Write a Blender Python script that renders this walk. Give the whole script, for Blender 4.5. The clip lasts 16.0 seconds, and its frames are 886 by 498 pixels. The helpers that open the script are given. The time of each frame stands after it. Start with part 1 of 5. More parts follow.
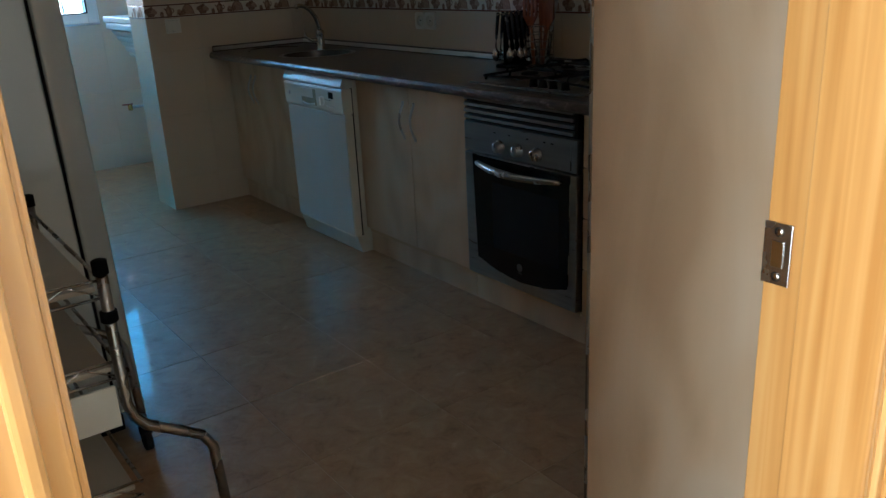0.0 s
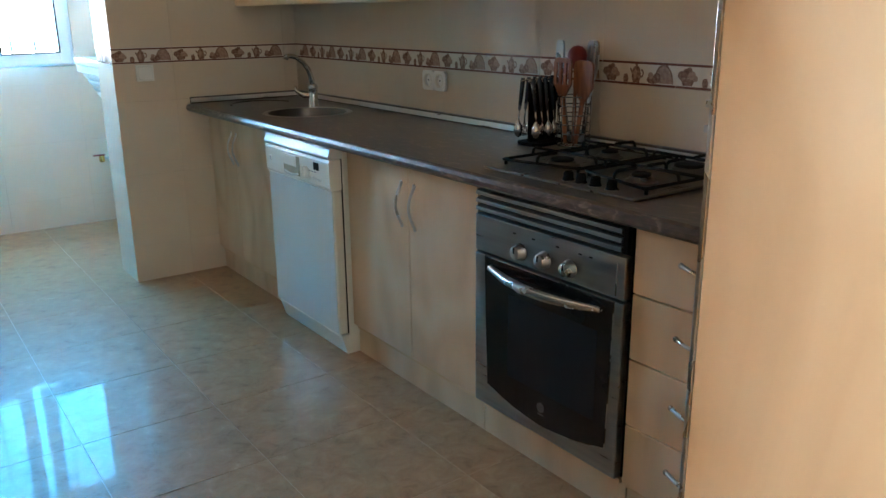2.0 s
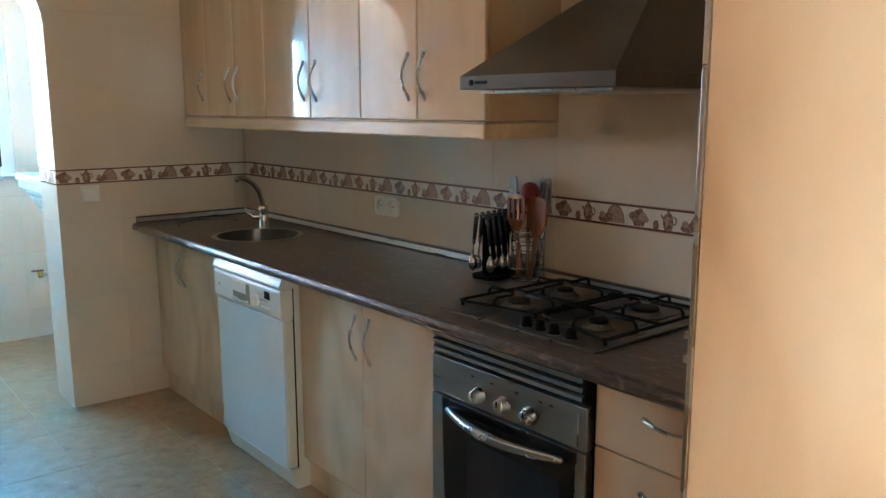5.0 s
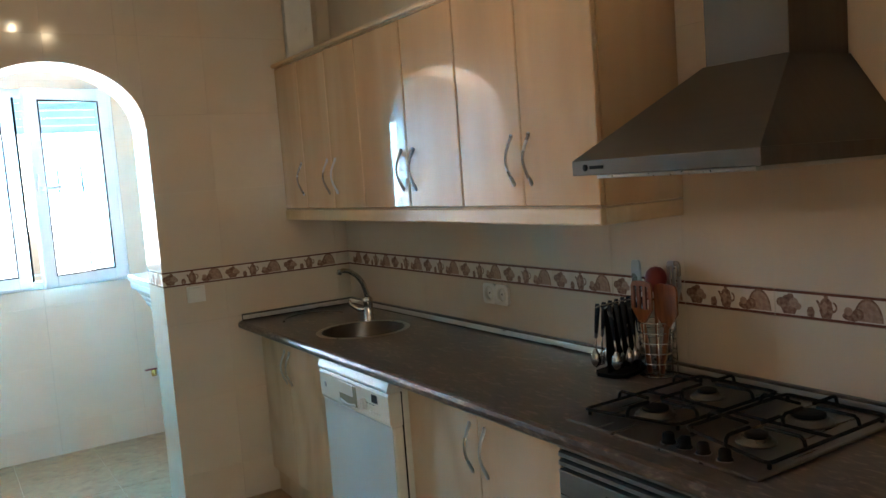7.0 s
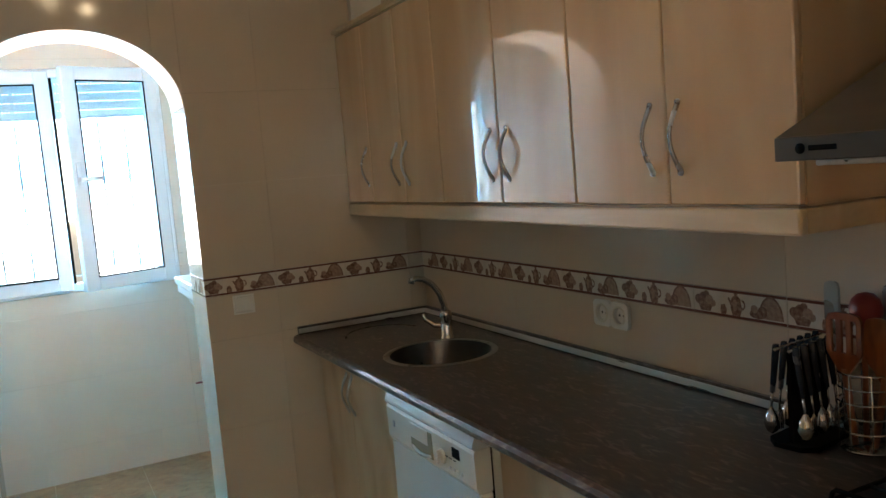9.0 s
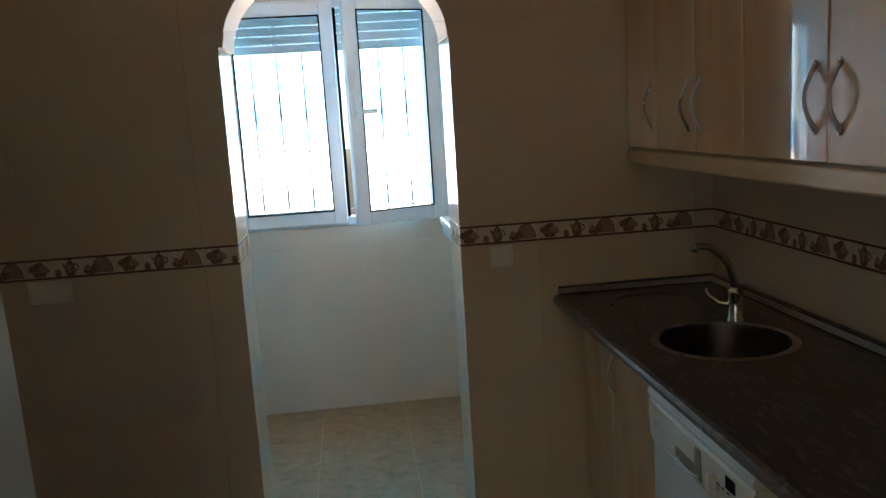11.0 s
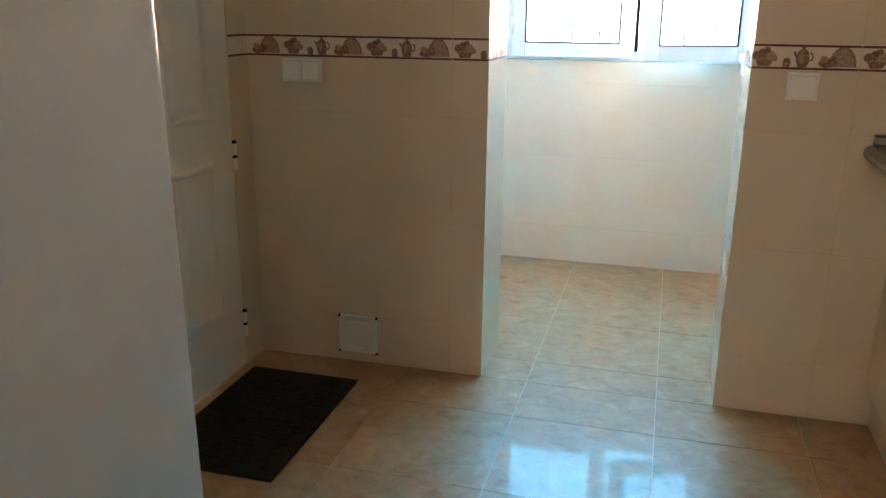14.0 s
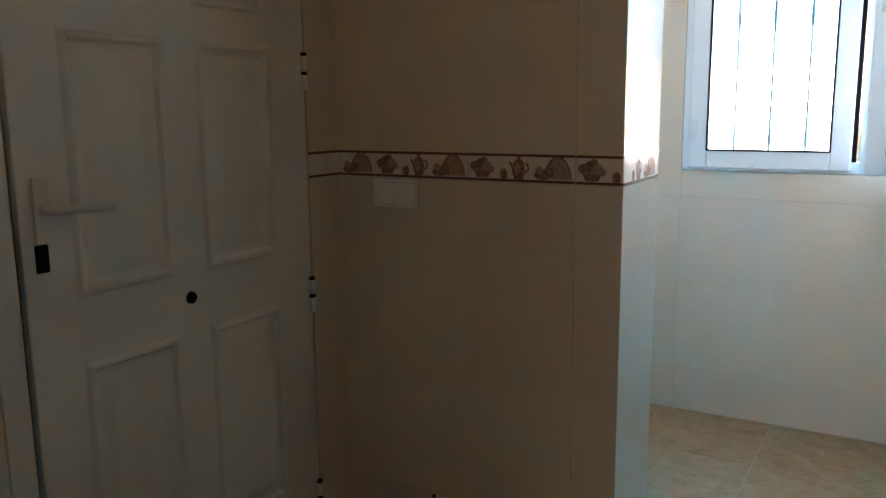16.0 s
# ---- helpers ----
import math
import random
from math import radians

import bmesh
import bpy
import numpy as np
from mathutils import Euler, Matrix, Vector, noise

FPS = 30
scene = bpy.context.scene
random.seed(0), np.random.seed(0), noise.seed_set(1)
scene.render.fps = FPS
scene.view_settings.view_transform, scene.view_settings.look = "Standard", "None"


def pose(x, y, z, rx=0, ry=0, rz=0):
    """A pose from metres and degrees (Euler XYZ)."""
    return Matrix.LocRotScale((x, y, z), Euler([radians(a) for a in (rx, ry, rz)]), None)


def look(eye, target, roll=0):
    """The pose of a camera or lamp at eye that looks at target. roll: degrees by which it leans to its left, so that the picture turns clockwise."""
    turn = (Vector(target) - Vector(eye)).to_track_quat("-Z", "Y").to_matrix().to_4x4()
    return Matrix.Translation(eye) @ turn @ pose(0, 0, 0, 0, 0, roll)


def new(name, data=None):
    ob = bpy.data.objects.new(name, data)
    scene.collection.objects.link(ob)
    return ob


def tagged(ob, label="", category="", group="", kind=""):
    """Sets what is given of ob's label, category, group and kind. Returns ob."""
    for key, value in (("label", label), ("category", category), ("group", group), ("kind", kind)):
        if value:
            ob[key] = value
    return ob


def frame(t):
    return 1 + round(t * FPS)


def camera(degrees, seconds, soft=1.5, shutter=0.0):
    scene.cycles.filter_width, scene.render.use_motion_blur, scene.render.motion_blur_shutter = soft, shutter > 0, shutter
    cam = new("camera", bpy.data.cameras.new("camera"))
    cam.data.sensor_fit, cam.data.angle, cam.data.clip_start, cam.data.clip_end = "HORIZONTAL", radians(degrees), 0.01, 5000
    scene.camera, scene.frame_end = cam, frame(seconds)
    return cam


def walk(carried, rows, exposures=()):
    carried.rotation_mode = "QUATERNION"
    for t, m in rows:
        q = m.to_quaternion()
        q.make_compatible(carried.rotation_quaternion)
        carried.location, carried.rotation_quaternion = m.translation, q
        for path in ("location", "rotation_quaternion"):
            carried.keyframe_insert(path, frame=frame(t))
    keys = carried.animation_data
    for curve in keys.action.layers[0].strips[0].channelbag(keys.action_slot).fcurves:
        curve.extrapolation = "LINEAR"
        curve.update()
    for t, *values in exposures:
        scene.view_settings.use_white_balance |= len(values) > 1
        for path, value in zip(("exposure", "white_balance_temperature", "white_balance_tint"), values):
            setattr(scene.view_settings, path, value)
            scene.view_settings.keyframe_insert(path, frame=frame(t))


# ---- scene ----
cam = camera(57.2, 16.0)
PATH = [
    (0, (0.333, 0.35, 1.295), (1.44, 1.88, 0.638), -2.8),
    (0.5, (0.483, 0.535, 1.339), (1.543, 2.113, 0.717), -1.8),
    (1, (0.61, 0.689, 1.39), (1.682, 2.283, 0.833), -0.6),
    (1.5, (0.734, 0.812, 1.385), (1.807, 2.412, 0.846), 0.7),
    (2, (0.766, 0.911, 1.316), (1.88, 2.475, 0.757), -0.6),
    (2.5, (0.756, 0.937, 1.245), (1.932, 2.42, 0.598), -1.4),
    (3, (0.751, 0.936, 1.218), (1.961, 2.373, 0.532), -0.8),
    (3.5, (0.749, 0.946, 1.261), (1.981, 2.37, 0.589), -0.6),
    (4, (0.763, 0.959, 1.316), (2.01, 2.412, 0.738), -0.4),
    (4.5, (0.765, 0.961, 1.382), (2.034, 2.429, 0.899), -0.3),
    (5, (0.777, 0.978, 1.455), (2.029, 2.499, 1.109), -0.1),
    (5.2, (0.769, 0.98, 1.472), (2.003, 2.525, 1.171), -0.0),
    (7.3, (0.912, 1.254, 1.528), (1.955, 2.95, 1.348), -4.2),
    (7.5, (0.906, 1.317, 1.519), (1.955, 3.011, 1.346), -3.5),
    (8, (1.031, 1.483, 1.518), (2.057, 3.189, 1.329), -3.1),
    (8.5, (1.188, 1.668, 1.514), (2.147, 3.413, 1.331), -3.0),
    (8.7, (1.199, 1.717, 1.521), (2.134, 3.474, 1.333), -3.8),
    (11, (1.417, 2.162, 1.56), (1.627, 4.123, 1.241), -3.6),
    (11.5, (1.498, 2.167, 1.504), (1.34, 4.135, 1.189), -2.7),
    (12, (1.496, 2.163, 1.38), (1.163, 4.108, 1.05), -1.4),
    (12.5, (1.509, 2.163, 1.301), (1.084, 4.059, 0.824), 0.4),
    (13, (1.525, 2.172, 1.219), (1.042, 4.022, 0.631), 0.7),
    (13.5, (1.536, 2.281, 1.216), (1.028, 4.114, 0.597), 0.5),
    (14, (1.568, 2.461, 1.251), (1.062, 4.312, 0.685), 0.6),
    (14.5, (1.647, 2.706, 1.281), (1.146, 4.593, 0.848), -0.5),
    (15, (1.681, 2.935, 1.304), (1.172, 4.835, 0.942), -0.4),
    (15.3, (1.682, 3.016, 1.327), (1.07, 4.887, 0.975), -0.2),
    (15.5, (1.63, 3.058, 1.304), (0.963, 4.913, 0.965), -0.5),
    (16, (1.613, 3.174, 1.284), (0.612, 4.871, 0.939), -0.6),
]
EXPOSURES = [(0, -1.4, 6200, 1), (0.3, -0.5, 6200, 0), (0.5, -0.3, 6300, 0), (1, -0.1, 6400, 0), (1.5, 0.16, 6500, 0), (2.5, 0.5, 6700, 4), (5, 0.52, 6900, 4), (7.5, 0.22, 7500, 4), (8, 0.3, 7600, 4), (8.7, 0.02, 7600, 5), (11, -1.3, 8000, 8), (12, -0.8, 8000, 10), (12.5, 0.1, 8100, 13), (13, 0.62, 8500, 14), (13.5, 0.8, 8500, 14), (14, 0.5, 8500, 13), (14.5, -0.15, 8300, 12), (15, -0.9, 8000, 11), (15.5, -0.9, 7900, 11), (16, -0.55, 7900, 11)]
walk(cam, [(t, look(eye, target, roll)) for t, eye, target, roll in PATH], EXPOSURES)

# ---- light: window daylight, hall daylight, sky and sun ----
world = bpy.data.worlds.new("sky")
scene.world = world
world.use_nodes = True
wn = world.node_tree.nodes
sky = wn.new("ShaderNodeTexSky")
sky.sky_type, sky.sun_disc = "NISHITA", False
sky.sun_elevation, sky.sun_rotation = radians(52), radians(200)
wn["Background"].inputs[1].default_value = 0.12
world.node_tree.links.new(sky.outputs[0], wn["Background"].inputs[0])

sun = new("sun", bpy.data.lights.new("sun", "SUN"))
sun.data.energy, sun.data.angle, sun.data.color = 3.0, radians(0.5), (1.0, 0.95, 0.88)
sun.matrix_world = look((0, 0, 0), (0.21, 0.58, -0.79))


def window_lamp(name, eye, target, w, h, watts, colour):
    lamp = new(name, bpy.data.lights.new(name, "AREA"))
    lamp.data.shape, lamp.data.size, lamp.data.size_y = "RECTANGLE", w, h
    lamp.data.energy, lamp.data.color = watts, colour
    lamp.matrix_world = look(eye, target)
    return lamp


window_lamp("kitchen_window_sky", (1.35, 6.82, 1.61), (1.35, 5.0, 1.61), 1.15, 1.17, 172, (0.065, 0.415, 0.89))
yard = window_lamp("kitchen_window_yard", (1.35, 6.84, 1.26), (1.35, 5.2, 1.96), 1.15, 0.44, 50, (1.0, 0.62, 0.30))
yard.data.spread = radians(84)
window_lamp("hall_window_daylight", (-1.21, 0.12, 1.2), (0.0, 0.12, 1.2), 1.0, 1.9, 266, (0.89, 0.96, 1.04))


def bulb(name, at, watts):
    lamp = new(name, bpy.data.lights.new(name, "POINT"))
    lamp.data.energy, lamp.data.color, lamp.data.shadow_soft_size = watts, (1.0, 0.80, 0.58), 0.011
    lamp.location = at
    return lamp


bulb("spot_bulb", (1.62, 3.52, 2.515), 1.8)
bulb("spot_bulb", (1.45, 3.44, 2.575), 1.8)

# ---- materials ----


def shader(name, rough=0.5, metal=0.0, coat=0.0):
    m = bpy.data.materials.new(name)
    m.use_nodes = True
    b = m.node_tree.nodes["Principled BSDF"]
    b.inputs["Roughness"].default_value = rough
    b.inputs["Metallic"].default_value = metal
    b.inputs["Coat Weight"].default_value = coat
    b.inputs["Coat Roughness"].default_value = 0.03
    b.inputs["Coat IOR"].default_value = 1.75
    return m, m.node_tree.nodes, m.node_tree.links, b


def varied(name, stops, scale=(4, 4, 4), detail=5, rough=0.5, metal=0.0, coat=0.0, bump=0.0, fine=90.0, distort=0.0, jitter=0.0, rough_span=0.08):
    """Colour from two noises at two scales, roughness wear and fine relief; jitter varies it from object to object."""
    m, n, k, b = shader(name, rough, metal, coat)
    co = n.new("ShaderNodeTexCoord")
    mp = n.new("ShaderNodeMapping")
    mp.inputs["Scale"].default_value = scale
    k.new(co.outputs["Object"], mp.inputs[0])
    src = mp.outputs[0]
    if jitter:
        info = n.new("ShaderNodeObjectInfo")
        mul = n.new("ShaderNodeMath")
        mul.operation = "MULTIPLY"
        mul.inputs[1].default_value = jitter
        k.new(info.outputs["Random"], mul.inputs[0])
        add = n.new("ShaderNodeVectorMath")
        add.operation = "ADD"
        k.new(src, add.inputs[0])
        k.new(mul.outputs[0], add.inputs[1])
        src = add.outputs[0]
    a = n.new("ShaderNodeTexNoise")
    a.inputs["Scale"].default_value, a.inputs["Detail"].default_value, a.inputs["Distortion"].default_value = 1.0, detail, distort
    k.new(src, a.inputs[0])
    ramp = n.new("ShaderNodeValToRGB")
    els = ramp.color_ramp.elements
    els[0].position, els[0].color = stops[0][0], (*stops[0][1], 1)
    els[1].position, els[1].color = stops[-1][0], (*stops[-1][1], 1)
    for p, c in stops[1:-1]:
        e = els.new(p)
        e.color = (*c, 1)
    k.new(a.outputs[0], ramp.inputs[0])
    k.new(ramp.outputs[0], b.inputs["Base Color"])
    g = n.new("ShaderNodeTexNoise")
    g.inputs["Scale"].default_value, g.inputs["Detail"].default_value = fine, 3
    k.new(co.outputs["Object"], g.inputs[0])
    rr = n.new("ShaderNodeMapRange")
    rr.inputs[1].default_value, rr.inputs[2].default_value = 0.3, 0.7
    rr.inputs[3].default_value, rr.inputs[4].default_value = max(0.02, rough - rough_span * 0.5), rough + rough_span
    k.new(a.outputs[0], rr.inputs[0])
    k.new(rr.outputs[0], b.inputs["Roughness"])
    if bump:
        bp = n.new("ShaderNodeBump")
        bp.inputs["Strength"].default_value, bp.inputs["Distance"].default_value = bump, 0.002
        k.new(g.outputs[0], bp.inputs["Height"])
        k.new(bp.outputs[0], b.inputs["Normal"])
    return m


def wood(name, dark, mid, light, grain=(9, 9, 0.8), rough=0.35, coat=0.0, contrast=0.5):
    """Wood with long grain along local z, cathedral waves and fine pores."""
    m, n, k, b = shader(name, rough, 0, coat)
    co = n.new("ShaderNodeTexCoord")
    info = n.new("ShaderNodeObjectInfo")
    sc = n.new("ShaderNodeMath")
    sc.operation = "MULTIPLY"
    sc.inputs[1].default_value = 7.0
    k.new(info.outputs["Random"], sc.inputs[0])
    off = n.new("ShaderNodeVectorMath")
    off.operation = "ADD"
    k.new(co.outputs["Object"], off.inputs[0])
    k.new(sc.outputs[0], off.inputs[1])
    mp = n.new("ShaderNodeMapping")
    mp.inputs["Scale"].default_value = grain
    k.new(off.outputs[0], mp.inputs[0])
    a = n.new("ShaderNodeTexNoise")
    a.inputs["Scale"].default_value, a.inputs["Detail"].default_value, a.inputs["Distortion"].default_value = 1.0, 5, 0.7
    k.new(mp.outputs[0], a.inputs[0])
    mp3 = n.new("ShaderNodeMapping")
    mp3.inputs["Scale"].default_value = (grain[0] * 0.55, grain[1] * 0.55, grain[2] * 0.9)
    k.new(off.outputs[0], mp3.inputs[0])
    fig = n.new("ShaderNodeTexNoise")
    fig.inputs["Scale"].default_value, fig.inputs["Detail"].default_value = 1.0, 1.5
    k.new(mp3.outputs[0], fig.inputs[0])
    rings = n.new("ShaderNodeMath")
    rings.operation = "MULTIPLY"
    rings.inputs[1].default_value = 34.0
    k.new(fig.outputs[0], rings.inputs[0])
    wv = n.new("ShaderNodeMath")
    wv.operation = "SINE"
    k.new(rings.outputs[0], wv.inputs[0])
    mix = n.new("ShaderNodeMath")
    mix.operation = "MULTIPLY_ADD"
    mix.inputs[1].default_value = contrast * 0.22
    k.new(wv.outputs[0], mix.inputs[0])
    k.new(a.outputs[0], mix.inputs[2])
    ramp = n.new("ShaderNodeValToRGB")
    els = ramp.color_ramp.elements
    els[0].position, els[0].color = 0.25, (*dark, 1)
    els[1].position, els[1].color = 0.75, (*light, 1)
    e = els.new(0.5)
    e.color = (*mid, 1)
    k.new(mix.outputs[0], ramp.inputs[0])
    k.new(ramp.outputs[0], b.inputs["Base Color"])
    mp2 = n.new("ShaderNodeMapping")
    mp2.inputs["Scale"].default_value = (220, 220, 9)
    k.new(off.outputs[0], mp2.inputs[0])
    f = n.new("ShaderNodeTexNoise")
    f.inputs["Scale"].default_value = 1.0
    k.new(mp2.outputs[0], f.inputs[0])
    bp = n.new("ShaderNodeBump")
    bp.inputs["Strength"].default_value, bp.inputs["Distance"].default_value = 0.06, 0.001
    k.new(f.outputs[0], bp.inputs["Height"])
    k.new(bp.outputs[0], b.inputs["Normal"])
    return m


WALL_TILE = varied("wall_tile_beige", [(0.3, (0.61, 0.505, 0.395)), (0.5, (0.63, 0.525, 0.413)), (0.7, (0.65, 0.545, 0.433))], (3, 3, 3), rough=0.10, bump=0.03, fine=14, jitter=5, rough_span=0.05)
GROUT = varied("wall_grout", [(0.3, (0.57, 0.49, 0.40)), (0.7, (0.63, 0.545, 0.452))], (30, 30, 30), rough=0.5, bump=0.2, fine=300)
PLASTER = varied("white_plaster", [(0.3, (0.74, 0.72, 0.68)), (0.7, (0.80, 0.79, 0.76))], (2, 2, 2), rough=0.75, bump=0.15, fine=120)
FLOOR_TILE = varied("marbled_floor_tile", [(0.30, (0.23, 0.134, 0.070)), (0.43, (0.315, 0.194, 0.109)), (0.55, (0.35, 0.224, 0.130)), (0.64, (0.38, 0.254, 0.153)), (0.76, (0.51, 0.380, 0.255))], (15, 15, 15), detail=15, distort=0.5, rough=0.36, bump=0.03, fine=40, jitter=9, rough_span=0.08)
for _n in FLOOR_TILE.node_tree.nodes:
    if _n.type == "TEX_NOISE" and _n.inputs["Detail"].default_value > 10:
        _n.inputs["Roughness"].default_value = 0.66
FLOOR_GROUT = varied("floor_grout", [(0.3, (0.40, 0.28, 0.18)), (0.7, (0.49, 0.36, 0.245))], (40, 40, 40), rough=0.3, bump=0.3, fine=300)
MAPLE = wood("maple_laminate", (0.48, 0.332, 0.208), (0.590, 0.430, 0.286), (0.640, 0.500, 0.360), grain=(4.5, 4.5, 1.3), rough=0.38, contrast=0.55)
MAPLE_GLOSS = wood("maple_laminate_glossy", (0.50, 0.32, 0.18), (0.565, 0.375, 0.22), (0.62, 0.44, 0.275), grain=(5, 5, 0.7), rough=0.22, coat=1.0, contrast=0.3)
MAPLE_EDGE = wood("maple_edge", (0.50, 0.35, 0.20), (0.58, 0.42, 0.26), (0.65, 0.49, 0.32), grain=(12, 2, 12), rough=0.35, contrast=0.3)
PINE = wood("varnished_pine", (0.50, 0.225, 0.060), (0.61, 0.305, 0.095), (0.67, 0.375, 0.14), grain=(48, 48, 0.9), rough=0.28, coat=0.4, contrast=0.55)
WORKTOP = varied("dark_brown_laminate", [(0.36, (0.036, 0.027, 0.023)), (0.49, (0.056, 0.043, 0.036)), (0.56, (0.072, 0.055, 0.046)), (0.67, (0.175, 0.138, 0.12))], (46, 15, 46), detail=10, distort=1.3, rough=0.29, bump=0.03, fine=260, rough_span=0.03)
STEEL = varied("brushed_steel", [(0.3, (0.40, 0.40, 0.40)), (0.7, (0.52, 0.52, 0.51))], (3, 60, 60), rough=0.30, metal=1.0, bump=0.03, fine=220)
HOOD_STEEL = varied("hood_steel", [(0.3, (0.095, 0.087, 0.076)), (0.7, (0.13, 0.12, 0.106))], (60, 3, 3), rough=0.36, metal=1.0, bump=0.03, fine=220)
UPSTAND = varied("brushed_band", [(0.3, (0.70, 0.69, 0.67)), (0.7, (0.78, 0.77, 0.75))], (4, 4, 60), rough=0.30, metal=1.0)
HOB_STEEL = varied("hob_steel", [(0.3, (0.14, 0.130, 0.118)), (0.7, (0.19, 0.176, 0.16))], (3, 60, 60), rough=0.30, metal=1.0, bump=0.03, fine=220)
CHROME = varied("chrome", [(0.3, (0.55, 0.55, 0.55)), (0.7, (0.62, 0.62, 0.62))], (9, 9, 9), rough=0.10, metal=1.0, rough_span=0.04)
NICKEL = varied("satin_nickel", [(0.3, (0.40, 0.40, 0.40)), (0.7, (0.47, 0.47, 0.47))], (9, 9, 9), rough=0.26, metal=1.0)
DARK_METAL = varied("dark_chrome_tube", [(0.3, (0.26, 0.25, 0.23)), (0.7, (0.36, 0.345, 0.32))], (12, 12, 12), rough=0.25, metal=1.0)
BRASS = varied("polished_brass", [(0.3, (0.70, 0.45, 0.14)), (0.7, (0.80, 0.55, 0.2))], (12, 12, 12), rough=0.2, metal=1.0)
ENAMEL = varied("white_enamel", [(0.3, (0.59, 0.615, 0.59)), (0.7, (0.63, 0.655, 0.63))], (3, 3, 3), rough=0.24, bump=0.01, fine=60, rough_span=0.01)
FRIDGE_WHITE = varied("fridge_white", [(0.3, (0.375, 0.39, 0.36)), (0.7, (0.42, 0.435, 0.405))], (2, 2, 2), rough=0.06, coat=0.3, bump=0.012, fine=30, rough_span=0.02)
CREAM = varied("cream_plastic", [(0.3, (0.66, 0.64, 0.56)), (0.7, (0.72, 0.70, 0.62))], (8, 8, 8), rough=0.35)
BLACK = varied("black_plastic", [(0.3, (0.0025, 0.0025, 0.003)), (0.7, (0.006, 0.006, 0.0065))], (20, 20, 20), rough=0.75)
HANDLE_BLACK = varied("glossy_dark_handle", [(0.3, (0.020, 0.024, 0.032)), (0.7, (0.036, 0.042, 0.054))], (20, 20, 20), rough=0.22)
CAST_IRON = varied("black_enamelled_iron", [(0.3, (0.005, 0.005, 0.005)), (0.7, (0.011, 0.011, 0.011))], (40, 40, 40), rough=0.5, bump=0.2, fine=300)
RUBBER = varied("black_rubber", [(0.3, (0.012, 0.011, 0.010)), (0.7, (0.028, 0.026, 0.024))], (30, 30, 30), rough=0.8, bump=0.4, fine=400)
OVEN_GLASS = varied("black_oven_glass", [(0.3, (0.006, 0.006, 0.007)), (0.7, (0.010, 0.010, 0.012))], (5, 5, 5), rough=0.06, rough_span=0.03)
INNER_GLASS = varied("tinted_viewing_glass", [(0.3, (0.010, 0.012, 0.018)), (0.7, (0.014, 0.017, 0.024))], (5, 5, 5), rough=0.10, rough_span=0.03)
OVEN_STEEL = varied("grey_oven_steel", [(0.3, (0.29, 0.30, 0.31)), (0.7, (0.36, 0.37, 0.38))], (60, 3, 60), rough=0.31, metal=1.0, bump=0.03, fine=240)
WHITE_PLASTIC = varied("white_plastic", [(0.3, (0.72, 0.71, 0.67)), (0.7, (0.78, 0.77, 0.73))], (12, 12, 12), rough=0.3)
PVC = varied("white_window_frame", [(0.3, (0.76, 0.77, 0.78)), (0.7, (0.82, 0.83, 0.84))], (6, 6, 6), rough=0.3)
DOOR_WHITE = varied("white_painted_door", [(0.3, (0.57, 0.545, 0.50)), (0.7, (0.62, 0.595, 0.55))], (5, 5, 2), rough=0.35, bump=0.12, fine=150)
ORANGE_WOOD = wood("orange_spoon_wood", (0.16, 0.045, 0.012), (0.23, 0.070, 0.020), (0.29, 0.10, 0.034), grain=(40, 40, 6), rough=0.5)
RED = varied("red_plastic", [(0.3, (0.15, 0.012, 0.011)), (0.7, (0.20, 0.02, 0.017))], (20, 20, 20), rough=0.4)
BORDER_BASE = varied("border_tile_cream", [(0.3, (0.62, 0.54, 0.46)), (0.7, (0.70, 0.62, 0.54))], (25, 25, 25), rough=0.15, jitter=3)
BORDER_LINE = varied("border_line_brown", [(0.3, (0.12, 0.045, 0.03)), (0.7, (0.17, 0.07, 0.05))], (60, 60, 60), rough=0.2)
BORDER_BROWN = varied("border_motif_brown", [(0.3, (0.13, 0.065, 0.045)), (0.5, (0.22, 0.125, 0.09)), (0.7, (0.36, 0.25, 0.19))], (90, 90, 90), detail=4, rough=0.2)
BORDER_PINK = varied("border_motif_rose", [(0.3, (0.28, 0.17, 0.125)), (0.7, (0.42, 0.29, 0.23))], (80, 80, 80), rough=0.2)
SHUTTER = varied("shutter_slat", [(0.3, (0.62, 0.64, 0.62)), (0.7, (0.70, 0.72, 0.70))], (8, 8, 8), rough=0.5)
IRON = varied("dark_grille_iron", [(0.3, (0.04, 0.04, 0.04)), (0.7, (0.08, 0.08, 0.08))], (20, 20, 20), rough=0.55)
# Darkened steel: holds the sink bowl's inner shade in its colour; burners reuse it.
DARKENED_STEEL = varied("darkened_steel", [(0.3, (0.10, 0.095, 0.088)), (0.7, (0.15, 0.143, 0.134))], (9, 9, 9), rough=0.30, metal=1.0)
# Grille colour is lightened to carry the window glare washing over the bars.
GRILLE_IRON = varied("glare_paled_grille", [(0.3, (0.22, 0.215, 0.20)), (0.7, (0.32, 0.31, 0.29))], (20, 20, 20), rough=0.55)
GROUND_MAT = varied("pale_outdoor_ground", [(0.3, (0.34, 0.31, 0.27)), (0.7, (0.42, 0.39, 0.34))], (0.5, 0.5, 0.5), rough=0.9, bump=0.3, fine=20)

